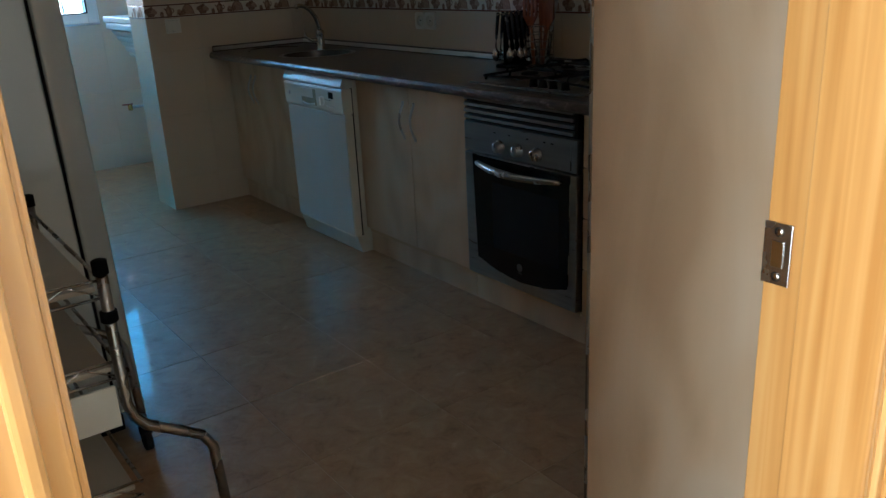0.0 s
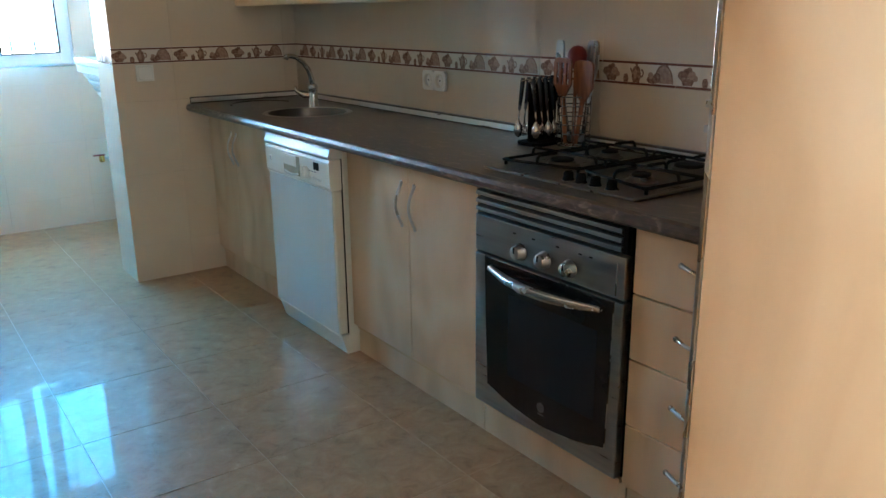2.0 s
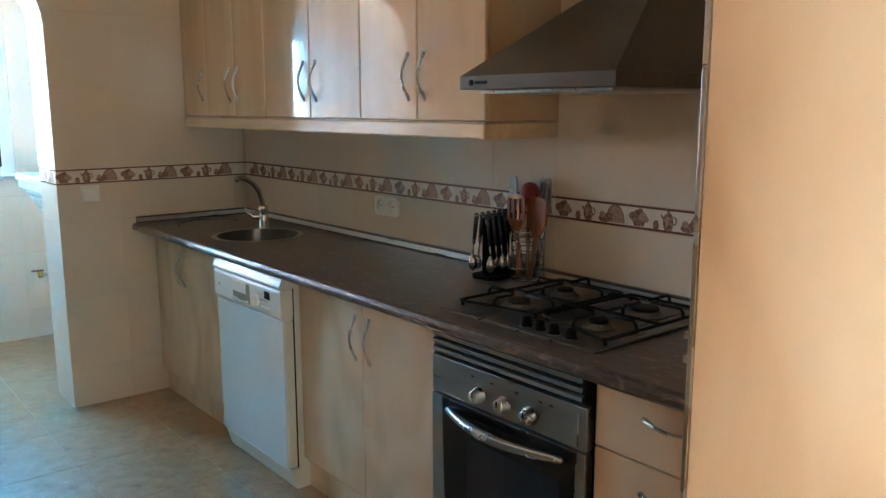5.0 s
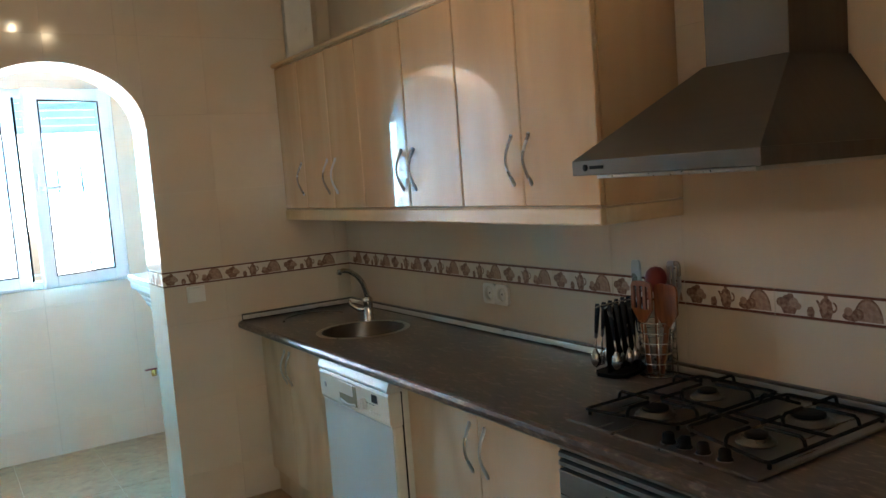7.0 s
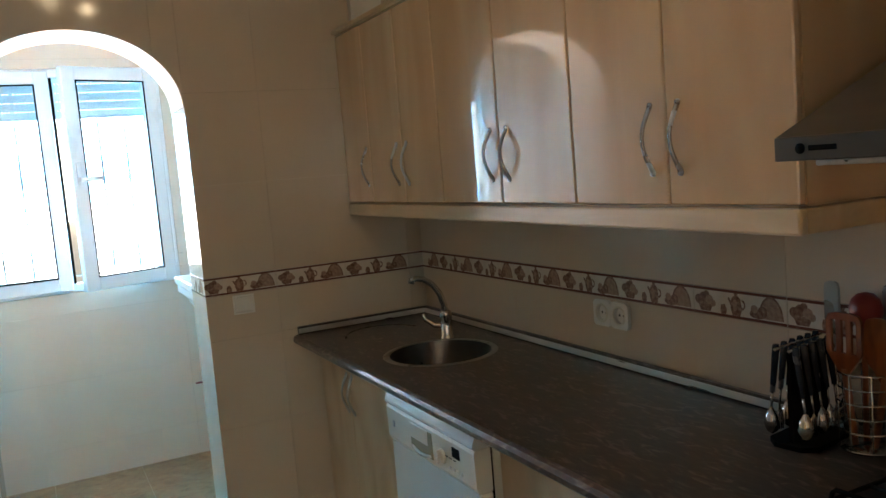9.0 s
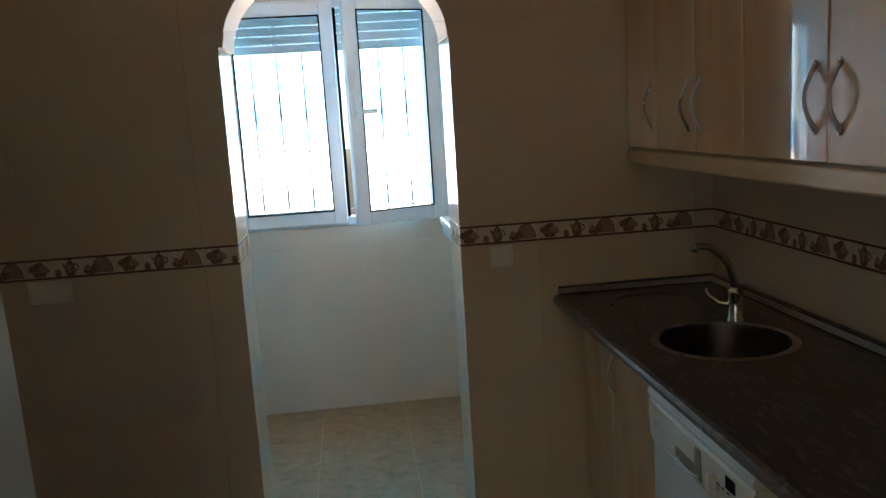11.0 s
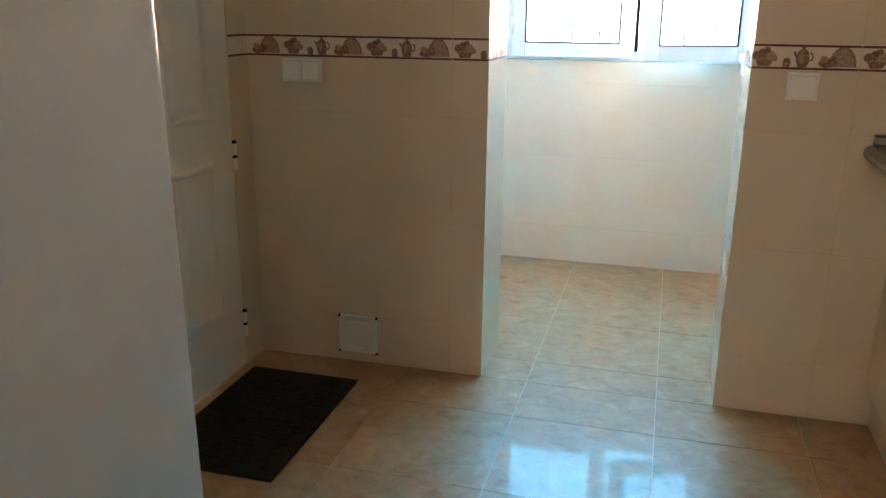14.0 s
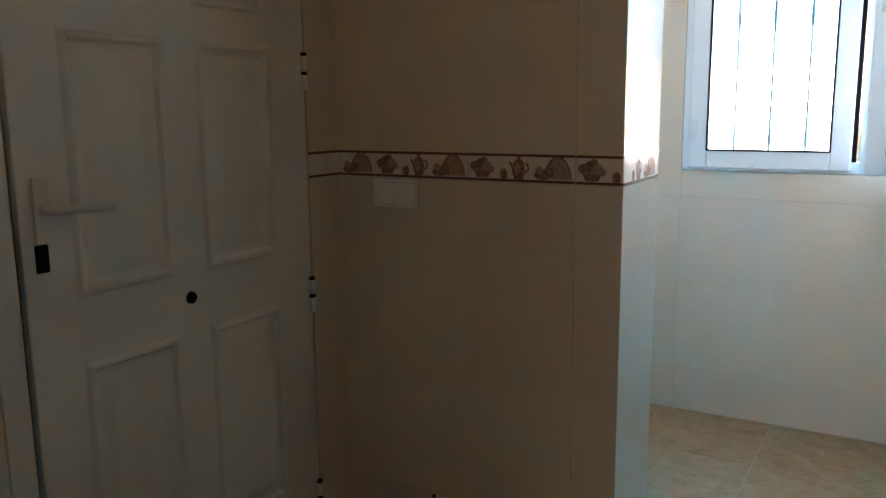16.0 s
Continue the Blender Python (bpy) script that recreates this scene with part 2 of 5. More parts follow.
GLASS, gn, gk, gb = shader("window_glass", 0.0)
gb.inputs["Transmission Weight"].default_value = 1.0
gb.inputs["IOR"].default_value = 1.02
for _m in (OVEN_GLASS, INNER_GLASS):
    _m.node_tree.nodes["Principled BSDF"].inputs["Specular IOR Level"].default_value = 0.22
for _m in (BLACK, CAST_IRON, RUBBER):
    _m.node_tree.nodes["Principled BSDF"].inputs["Specular IOR Level"].default_value = 0.07
_f = FLOOR_TILE.node_tree.nodes["Principled BSDF"].inputs
_f["Specular IOR Level"].default_value, _f["Coat Weight"].default_value = 0.13, 1.0
_f["Coat IOR"].default_value, _f["Coat Roughness"].default_value = 1.14, 0.045

# Added emissive white that keeps the view through the window blown out.
GLOW_SHEET, hn, hk, hb0 = shader("white_glow_sheet", 1.0)
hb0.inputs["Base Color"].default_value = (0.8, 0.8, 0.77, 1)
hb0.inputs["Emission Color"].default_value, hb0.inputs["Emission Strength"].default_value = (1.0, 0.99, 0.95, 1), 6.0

# ---- mesh helpers ----
PLACE = {}


def box(bm, x0, x1, y0, y1, z0, z1, bevel=0.0, mat=0, seg=2):
    geo = bmesh.ops.create_cube(bm, size=1.0)
    vs = geo["verts"]
    for v in vs:
        v.co = Vector(((x0 + x1) / 2 + v.co.x * (x1 - x0), (y0 + y1) / 2 + v.co.y * (y1 - y0), (z0 + z1) / 2 + v.co.z * (z1 - z0)))
    fs = {f for v in vs for f in v.link_faces}
    for f in fs:
        f.material_index = mat
    if bevel:
        es = {e for v in vs for e in v.link_edges}
        bmesh.ops.bevel(bm, geom=list(es), offset=bevel, segments=seg, affect="EDGES", profile=0.5)
    return bm


def B(*args, **kw):
    return box(bmesh.new(), *args, **kw)


def tube(bm, pts, r, sides=10, mat=0, caps=True):
    """A round bar along points; r is one radius or one for each point."""
    pts = [Vector(p) for p in pts]
    rs = r if isinstance(r, (list, tuple)) else [r] * len(pts)
    rings, up = [], None
    for i, p in enumerate(pts):
        d = (pts[min(i + 1, len(pts) - 1)] - pts[max(i - 1, 0)]).normalized()
        if up is None:
            up = Vector((0, 0, 1)) if abs(d.z) < 0.9 else Vector((1, 0, 0))
        side = d.cross(up).normalized()
        up = side.cross(d).normalized()
        rings.append([bm.verts.new(p + rs[i] * (math.cos(2 * math.pi * j / sides) * side + math.sin(2 * math.pi * j / sides) * up)) for j in range(sides)])
    for a, b in zip(rings, rings[1:]):
        for j in range(sides):
            f = bm.faces.new((a[j], a[(j + 1) % sides], b[(j + 1) % sides], b[j]))
            f.smooth, f.material_index = True, mat
    if caps:
        for ring in (rings[0][::-1], rings[-1]):
            f = bm.faces.new(ring)
            f.material_index = mat
    return bm


def T(pts, r, sides=10):
    return tube(bmesh.new(), pts, r, sides)


def lathe(bm, centre, profile, sides=24, axis="z", mat=0, caps=True):
    """A turned body: profile rows of (radius, height) about an axis through centre."""
    c = Vector(centre)
    rings = []
    for r, h in profile:
        ring = []
        for j in range(sides):
            a = 2 * math.pi * j / sides
            u, v = r * math.cos(a), r * math.sin(a)
            o = {"z": (u, v, h), "x": (h, u, v), "y": (v, h, u)}[axis]
            ring.append(bm.verts.new(c + Vector(o)))
        rings.append(ring)
    for a, b in zip(rings, rings[1:]):
        for j in range(sides):
            f = bm.faces.new((a[j], a[(j + 1) % sides], b[(j + 1) % sides], b[j]))
            f.smooth, f.material_index = True, mat
    for ring, r in ((rings[0][::-1], profile[0][0]), (rings[-1], profile[-1][0])):
        if caps and r > 1e-5:
            f = bm.faces.new(ring)
            f.material_index = mat
    return bm


def Z(centre, profile, sides=24, axis="z", caps=True):
    return lathe(bmesh.new(), centre, profile, sides, axis, 0, caps)


def prism(bm, pts, axis, a, b, mat=0):
    """A flat outline drawn out along an axis: pts are the other two coordinates."""
    def at(p, h):
        return {"x": (h, p[0], p[1]), "y": (p[0], h, p[1]), "z": (p[0], p[1], h)}[axis]
    lo = [bm.verts.new(at(p, a)) for p in pts]
    hi = [bm.verts.new(at(p, b)) for p in pts]
    fs = [bm.faces.new(lo), bm.faces.new(hi[::-1])]
    for i in range(len(pts)):
        j = (i + 1) % len(pts)
        fs.append(bm.faces.new((lo[i], hi[i], hi[j], lo[j])))
    for f in fs:
        f.material_index = mat
    bmesh.ops.recalc_face_normals(bm, faces=fs)
    return bm


def P(pts, axis, a, b):
    return prism(bmesh.new(), pts, axis, a, b)


def mesh_of(name, bm, mats):
    me = bpy.data.meshes.new(name)
    bmesh.ops.recalc_face_normals(bm, faces=bm.faces)
    bm.to_mesh(me)
    bm.free()
    for m in mats if isinstance(mats, (list, tuple)) else [mats]:
        me.materials.append(m)
    return me


def thing(name, at, label, category, group=""):
    ob = tagged(new(name), label, category, group)
    ob.location = at
    ob.empty_display_size = 0.1
    PLACE[ob] = Matrix.Translation(at)
    return ob


def part(name, bm, material, parent, label=""):
    """Links a bmesh in room coordinates as one mesh object under a thing or a part."""
    ob = new(name, mesh_of(name, bm, material))
    ob.parent = parent
    ob.matrix_parent_inverse = PLACE[parent].inverted()
    PLACE[ob] = Matrix.Identity(4)
    return tagged(ob, label)


def piece(name, me, parent, at, rz=0.0):
    """One of many alike pieces on shared mesh data."""
    ob = new(name, me)
    ob.parent = parent
    ob.matrix_parent_inverse = PLACE[parent].inverted()
    ob.location = at
    ob.rotation_euler = (0, 0, rz)
    return ob


def structure(name, bm, material, label, category):
    ob = new(name, mesh_of(name, bm, material))
    PLACE[ob] = Matrix.Identity(4)
    return tagged(ob, label, category, "", "structure")


def single(name, bm, material, label, category, group=""):
    ob = new(name, mesh_of(name, bm, material))
    PLACE[ob] = Matrix.Identity(4)
    return tagged(ob, label, category, group)


def arc(p0, p1, bulge, n=10):
    """Points of a bow from p0 to p1 that stands out by the vector bulge."""
    p0, p1, bulge = Vector(p0), Vector(p1), Vector(bulge)
    return [p0.lerp(p1, i / n) + bulge * math.sin(math.pi * i / n) for i in range(n + 1)]


# ---- plan, in metres ----
XL, XR = 0.157, 2.75          # wall with the entry door, wall behind the counter
YD, YA, YB = 0.84, 5.05, 6.54  # doorway wall, arch wall, window wall
AX0, AX1, ASPRING, ATOP = 1.005, 1.791, 1.84, 2.13
AREV = 0.29                   # thickness of the arch wall
DX0, DX1, DTOP = 0.383, 1.150, 2.03   # doorway
CEIL = 2.70
ZB = -0.06                    # foot of the walls, under the floor
BX0, BX1 = 0.45, 2.35         # alcove side walls
WX0, WX1, WZ0, WZ1 = 0.765, 1.935, 1.02, 2.20  # window opening
EY0, EY1, ETOP = 4.055, 4.915, 2.04   # entry door


ARC, ARR = 1.4045, 0.3835      # middle and half width of the arch's bow


def arch_z(x):
    """Height of the arch's underside at x, or below the floor outside it."""
    if not AX0 + 0.016 < x < AX1 - 0.003:
        return -1.0
    u = (x - ARC) / ARR
    return ASPRING + (ATOP - ASPRING) * math.sqrt(max(0.0, 1 - u * u))


# ---- structure ----
structure("ground", B(-400, 400, -400, 400, -0.5, -0.35), GROUND_MAT, "pale dry ground outside the house", "ground")
# the backdrop is an added glowing sheet, low enough to miss floor reflections
structure("backdrop", B(-120, 120, 66, 67, -0.35, 19), GLOW_SHEET, "added glowing white sheet that blows out the window view", "backdrop")
floor = structure("floor", B(XL - 0.15, XR + 0.15, YD - 0.07, YA, -0.30, -0.0015), FLOOR_GROUT, "marbled beige tile floor with pale joints", "floor")
floor_alcove = structure("floor_alcove", B(BX0 - 0.1, BX1 + 0.1, YA, YB + 0.1, -0.30, -0.0015), FLOOR_GROUT, "marbled beige tile floor of the window alcove", "floor")
structure("floor_hall", B(-1.1, 2.0, -1.62, YD - 0.07, -0.30, 0.0), FLOOR_TILE, "beige tiled hall floor behind the doorway", "floor")
wall_counter = structure("wall_counter", B(XR + 0.006, XR + 0.16, YD - 0.14, YA + AREV, ZB, CEIL), GROUT, "beige glossy tiled wall behind the worktop", "wall")
W = bmesh.new()
for y0, y1, z0, z1 in ((YD - 0.14, EY0, ZB, CEIL), (EY1, YA + AREV, ZB, CEIL), (EY0, EY1, ETOP, CEIL)):
    box(W, XL - 0.15, XL - 0.006, y0, y1, z0, z1)
wall_left = structure("wall_left", W, GROUT, "beige glossy tiled wall beside the white door", "wall")

N = 32
curve = [(ARC + ARR * math.cos(math.pi * i / N), ASPRING + (ATOP - ASPRING) * math.sin(math.pi * i / N)) for i in range(N + 1)]
outline = [(XL - 0.15, ZB), (AX0 - 0.006, ZB), (AX0 - 0.006, ASPRING)] + curve[::-1] + [(AX1 + 0.006, ASPRING), (AX1 + 0.006, ZB), (XR + 0.006, ZB), (XR + 0.006, CEIL), (XL - 0.15, CEIL)]
wall_arch = structure("wall_arch", P(outline, "y", YA + 0.006, YA + AREV), PLASTER, "beige tiled wall with a rounded arch opening", "wall")
W = bmesh.new()
for x0, x1, z0, z1 in ((XL - 0.15, DX0 - 0.03, ZB, CEIL), (DX1 + 0.03, XR + 0.006, ZB, CEIL), (DX0 - 0.03, DX1 + 0.03, DTOP + 0.03, CEIL)):
    box(W, x0, x1, YD - 0.14, YD, z0, z1)
structure("wall_doorway", W, PLASTER, "pale plastered wall with the kitchen doorway", "wall")
W = bmesh.new()
for x0, x1, z0, z1 in ((BX0 - 0.1, WX0, ZB, CEIL), (WX1, BX1 + 0.1, ZB, CEIL), (WX0, WX1, ZB, WZ0), (WX0, WX1, WZ1, CEIL)):
    box(W, x0, x1, YB + 0.006, YB + 0.25, z0, z1)
wall_window = structure("wall_window", W, GROUT, "white tiled wall under the alcove window", "wall")
wall_alcove_left = structure("wall_alcove_left", B(BX0 - 0.1, BX0, YA + AREV, YB + 0.006, ZB, CEIL), WALL_TILE, "pale tiled side wall of the alcove", "wall")
structure("wall_alcove_right", B(BX1, BX1 + 0.1, YA + AREV, YB + 0.006, ZB, CEIL), WALL_TILE, "pale tiled side wall of the alcove", "wall")
structure("ceiling", B(XL - 0.15, XR + 0.16, YD - 0.14, YA + AREV, CEIL, CEIL + 0.12), PLASTER, "plain white kitchen ceiling", "ceiling")
structure("ceiling_alcove", B(BX0 - 0.1, BX1 + 0.1, YA + AREV, YB + 0.25, CEIL, CEIL + 0.12), PLASTER, "plain white alcove ceiling", "ceiling")
structure("ceiling_hall", B(-1.1, 2.0, -1.62, YD - 0.14, CEIL, CEIL + 0.12), PLASTER, "plain white hall ceiling", "ceiling")
W = bmesh.new()
for y0, y1, z0, z1 in ((-1.74, -0.38, ZB, CEIL + 0.12), (0.62, YD - 0.14, ZB, CEIL + 0.12), (-0.38, 0.62, ZB, 0.25), (-0.38, 0.62, 2.15, CEIL + 0.12)):
    box(W, -1.22, -1.1, y0, y1, z0, z1)
structure("wall_hall_left", W, PLASTER, "plain pale hall wall with a large window opening", "wall")
structure("wall_hall_right", B(2.0, 2.12, -1.62, YD - 0.14, ZB, CEIL + 0.12), PLASTER, "plain pale hall wall", "wall")
structure("wall_hall_end_left", B(-1.1, XL - 0.15, YD - 0.14, YD, ZB, CEIL + 0.12), PLASTER, "plain pale hall wall", "wall")
structure("wall_hall_back", B(-1.1, 2.12, -1.74, -1.62, ZB, CEIL + 0.12), PLASTER, "plain pale hall wall", "wall")

# ---- window, doors and door linings ----
win = thing("window_1", (1.35, YB + 0.02, WZ0), "white plastic two-leaf window, one leaf ajar", "window")
win["kind"] = "structure"
fy0, fy1 = YB - 0.004, YB + 0.06
F = bmesh.new()
box(F, WX0, WX0 + 0.05, fy0, fy1, WZ0, WZ1, 0.004)
box(F, WX1 - 0.05, WX1, fy0, fy1, WZ0, WZ1, 0.004)
box(F, WX0 + 0.05, WX1 - 0.05, fy0, fy1, WZ0, WZ0 + 0.045, 0.004)
box(F, WX0 + 0.05, WX1 - 0.05, fy0, fy1, WZ1 - 0.045, WZ1, 0.004)
part("window_frame", F, PVC, win)
mid = 1.385


def sash(x0, x1, name):
    y0, y1 = YB - 0.03, YB + 0.02
    s = bmesh.new()
    z0, z1 = WZ0 + 0.012, WZ1 - 0.012
    box(s, x0, x0 + 0.072, y0, y1, z0, z1, 0.006)
    box(s, x1 - 0.072, x1, y0, y1, z0, z1, 0.006)
    box(s, x0 + 0.07, x1 - 0.07, y0 + 0.001, y1 - 0.001, z0, z0 + 0.072, 0.006)
    box(s, x0 + 0.07, x1 - 0.07, y0 + 0.001, y1 - 0.001, z1 - 0.072, z1, 0.006)
    leaf = part(name, s, PVC, win)
    g = bmesh.new()
    for a, b, c, d in ((x0 + 0.068, x0 + 0.076, z0 + 0.07, z1 - 0.07), (x1 - 0.076, x1 - 0.068, z0 + 0.07, z1 - 0.07), (x0 + 0.07, x1 - 0.07, z0 + 0.068, z0 + 0.076), (x0 + 0.07, x1 - 0.07, z1 - 0.076, z1 - 0.068)):
        box(g, a, b, y0 - 0.001, y0 + 0.004, c, d)
    part("gasket", g, BLACK, leaf)
    pane = part("pane", B(x0 + 0.07, x1 - 0.07, y0 + 0.02, y0 + 0.024, z0 + 0.07, z1 - 0.07), GLASS, leaf)
    pane.visible_shadow = False
    return leaf


left_leaf = sash(WX0 + 0.03, mid, "fixed_leaf")
right_leaf = sash(mid + 0.012, WX1 - 0.03, "open_leaf")
hx = WX1 - 0.03
right_leaf.matrix_parent_inverse = PLACE[win].inverted() @ Matrix.Translation((hx, YB, 0)) @ Matrix.Rotation(radians(20), 4, "Z") @ Matrix.Translation((-hx, -YB, 0))
hd = bmesh.new()
box(hd, mid + 0.03, mid + 0.055, YB - 0.045, YB - 0.03, 1.58, 1.70, 0.004)
box(hd, mid + 0.033, mid + 0.15, YB - 0.07, YB - 0.055, 1.60, 1.625, 0.005)
box(hd, mid + 0.033, mid + 0.052, YB - 0.06, YB - 0.04, 1.60, 1.625, 0.003)
part("window_handle", hd, PVC, right_leaf)
part("dark_gap_seal", B(mid - 0.006, mid + 0.016, YB + 0.005, YB + 0.03, WZ0 + 0.01, WZ1 - 0.01), BLACK, win)
for z in (1.18, 1.98):
    hg = bmesh.new()
    tube(hg, [(WX0 + 0.04, YB - 0.04, z - 0.04), (WX0 + 0.04, YB - 0.04, z + 0.04)], 0.008, 8)
    box(hg, WX0 + 0.02, WX0 + 0.06, YB - 0.036, YB - 0.026, z - 0.035, z + 0.035, 0.002)
    part("hinge", hg, PVC, win)
shut = thing("roller_shutter", (1.35, YB + 0.10, 1.94), "partly raised pale roller shutter with slot rows outside the glass", "shutter")
for i in range(5):
    z = 1.945 + i * 0.047
    sl = bmesh.new()
    prof = [(YB + 0.10, z), (YB + 0.108, z + 0.006), (YB + 0.112, z + 0.022), (YB + 0.108, z + 0.038), (YB + 0.10, z + 0.044)]
    prism(sl, [(p, q) for p, q in prof], "x", WX0 + 0.005, WX1 - 0.005)
    slat = part("slat", sl, SHUTTER, shut)
    if i:
        st = bmesh.new()
        x = WX0 + 0.012
        while x < WX1 - 0.02:
            box(st, x, x + 0.010, YB + 0.101, YB + 0.107, z - 0.0035, z + 0.0005)
            x += 0.0165
        part("slot_strip", st, SHUTTER, slat, "row of ventilation slots")
grille = thing("window_grille", (1.35, YB + 0.19, WZ0), "grey iron window grille with turned spindle bars", "grille")
for i in range(9):
    x = 0.79 + i * 0.1375
    zs, rs = [], []
    for z, r in ((WZ0, .0045), (1.10, .0045), (1.12, .0075), (1.145, .0085), (1.16, .006), (1.20, .0065), (1.25, .0045), (1.58, .0045), (1.60, .0075), (1.635, .0085), (1.66, .006), (1.72, .0065), (1.76, .0045), (WZ1, .0045)):
        zs.append((x, YB + 0.19, z))
        rs.append(r)
    part("spindle_bar", T(zs, rs, 8), GRILLE_IRON, grille)
for z in (1.09,):
    part("cross_rail", B(WX0, WX1, YB + 0.185, YB + 0.195, z - 0.004, z + 0.004, 0.001), GRILLE_IRON, grille)

door = thing("door_1", (XL, 4.48, 0), "closed white moulded entry door with lever handle", "door")
door["kind"] = "structure"
EX = XL + 0.004
part("leaf", B(EX - 0.045, EX, EY0 + 0.016, EY1 - 0.012, 0.008, ETOP - 0.035, 0.003), DOOR_WHITE, door)
fr = bmesh.new()
box(fr, XL - 0.14, EX - 0.002, EY0 - 0.05, EY0 + 0.004, 0, ETOP + 0.02, 0.002)
box(fr, XL - 0.14, EX - 0.008, EY1 - 0.008, EY1 + 0.002, 0, ETOP, 0.002)
box(fr, XL - 0.14, EX - 0.002, EY0 + 0.004, EY1, ETOP - 0.028, ETOP + 0.02, 0.004)
part("door_frame", fr, DOOR_WHITE, door)
part("shadow_gap", B(EX - 0.05, EX - 0.02, EY0 + 0.004, EY0 + 0.016, 0.008, ETOP - 0.03), BLACK, door)
for y0, y1 in ((4.185, 4.425), (4.53, 4.765)):
    for z0, z1 in ((0.235, 0.765), (0.915, 1.435), (1.52, 1.90)):
        m = bmesh.new()
        a0, a1, c0, c1 = y0 - 0.004, y1 + 0.004, z0 - 0.006, z1 + 0.006
        rings = []
        for inset, h in ((0.0, -0.001), (0.007, 0.0085), (0.015, 0.0095), (0.024, -0.0005), (0.030, -0.0010), (0.060, 0.0040), (0.066, 0.0044)):
            rings.append([m.verts.new((EX + h, y, z)) for y, z in ((a0 + inset, c0 + inset), (a1 - inset, c0 + inset), (a1 - inset, c1 - inset), (a0 + inset, c1 - inset))])
        for p, q in zip(rings, rings[1:]):
            for i in range(4):
                m.faces.new((p[i], p[(i + 1) % 4], q[(i + 1) % 4], q[i]))
        m.faces.new(rings[-1])
        part("moulded_panel", m, DOOR_WHITE, door)
for z in (0.159, 0.765, 1.376, 1.86):
    h = bmesh.new()
    tube(h, [(EX + 0.004, EY1 - 0.010, z - 0.045), (EX + 0.004, EY1 - 0.010, z - 0.006)], 0.008, 10)
    tube(h, [(EX + 0.004, EY1 - 0.010, z + 0.006), (EX + 0.004, EY1 - 0.010, z + 0.045)], 0.008, 10)
    hg = part("hinge", h, WHITE_PLASTIC, door, "white painted hinge with dark rings")
    r = bmesh.new()
    for q in (z, z + 0.05):
        tube(r, [(EX + 0.004, EY1 - 0.010, q - 0.004), (EX + 0.004, EY1 - 0.010, q + 0.004)], 0.009, 10)
    part("hinge_ring", r, BLACK, hg)
h = bmesh.new()
box(h, EX, EX + 0.008, 4.10, 4.135, 1.03, 1.16, 0.003)
tube(h, [(EX + 0.004, 4.117, 1.097), (EX + 0.045, 4.117, 1.097), (EX + 0.05, 4.13, 1.097), (EX + 0.05, 4.245, 1.092)], 0.009, 10)
part("door_handle", h, DOOR_WHITE, door, "white lever handle")
part("lock_plate", B(EX, EX + 0.008, 4.095, 4.122, 0.975, 1.03, 0.003), BLACK, door, "black lock cover")
part("peephole", Z((EX, 4.472, 0.85), [(0.0, 0.012), (0.009, 0.011), (0.014, 0.006), (0.015, 0.0)][::-1], 16, "x"), BLACK, door, "small dark knob")

lin = thing("door_2", ((DX0 + DX1) / 2, YD - 0.07, 0), "varnished pine door lining of the kitchen doorway", "door frame")
lin["kind"] = "structure"
j = bmesh.new()
box(j, DX1, DX1 + 0.03, YD - 0.145, YD + 0.005, 0, DTOP + 0.03, 0.002)
part("jamb", j, PINE, lin)
part("stop_bead", B(DX1 - 0.012, DX1, YD - 0.145, YD - 0.045, 0, DTOP, 0.003), PINE, lin)
ar = bmesh.new()
for a, b, c in ((0.0, 0.07, 0.012), (0.012, 0.022, 0.018), (0.05, 0.066, 0.02)):
    box(ar, DX1 + 0.004 + a, DX1 + 0.004 + b, YD - 0.14 - c, YD - 0.14, 0, DTOP + 0.07, 0.003)
part("architrave", ar, PINE, lin)
j = bmesh.new()
box(j, DX0 - 0.03, DX0, YD - 0.145, YD + 0.005, 0, DTOP + 0.03, 0.002)
part("jamb", j, PINE, lin)
ar = bmesh.new()
for a, b, c in ((0.0, 0.07, 0.012), (0.012, 0.022, 0.018), (0.05, 0.066, 0.02)):
    box(ar, DX0 - 0.004 - b, DX0 - 0.004 - a, YD - 0.14 - c, YD - 0.14, 0, DTOP + 0.07, 0.003)
part("architrave", ar, PINE, lin)
part("head_jamb", B(DX0, DX1, YD - 0.145, YD + 0.005, DTOP, DTOP + 0.03, 0.002), PINE, lin)
part("head_architrave", B(DX0 - 0.074, DX1 + 0.074, YD - 0.158, YD - 0.14, DTOP + 0.004, DTOP + 0.074, 0.003), PINE, lin)
SZ = 0.968
sp = bmesh.new()
box(sp, DX1 - 0.003, DX1, YD - 0.028, YD + 0.0065, SZ - 0.037, SZ + 0.037, 0.001)
plate = part("strike_plate", sp, NICKEL, lin, "aged metal strike plate with two screws")
part("keeper_hole", B(DX1 - 0.0045, DX1 - 0.001, YD - 0.020, YD - 0.004, SZ - 0.016, SZ + 0.016, 0.001), CHROME, plate)
for dz in (-0.027, 0.027):
    part("screw", Z((DX1 - 0.003, YD - 0.012, SZ + dz), [(0.0, -0.002), (0.004, -0.0015), (0.006, 0.0)], 12, "x"), CHROME, plate)

leaf_thing = thing("door_3", (DX0, YD + 0.02, 0), "open pine interior door with a brass lever", "door")
leaf_thing["kind"] = "structure"
turn = Matrix.Translation((DX0 + 0.0, YD + 0.03, 0)) @ Matrix.Rotation(radians(-3.0), 4, "Z")


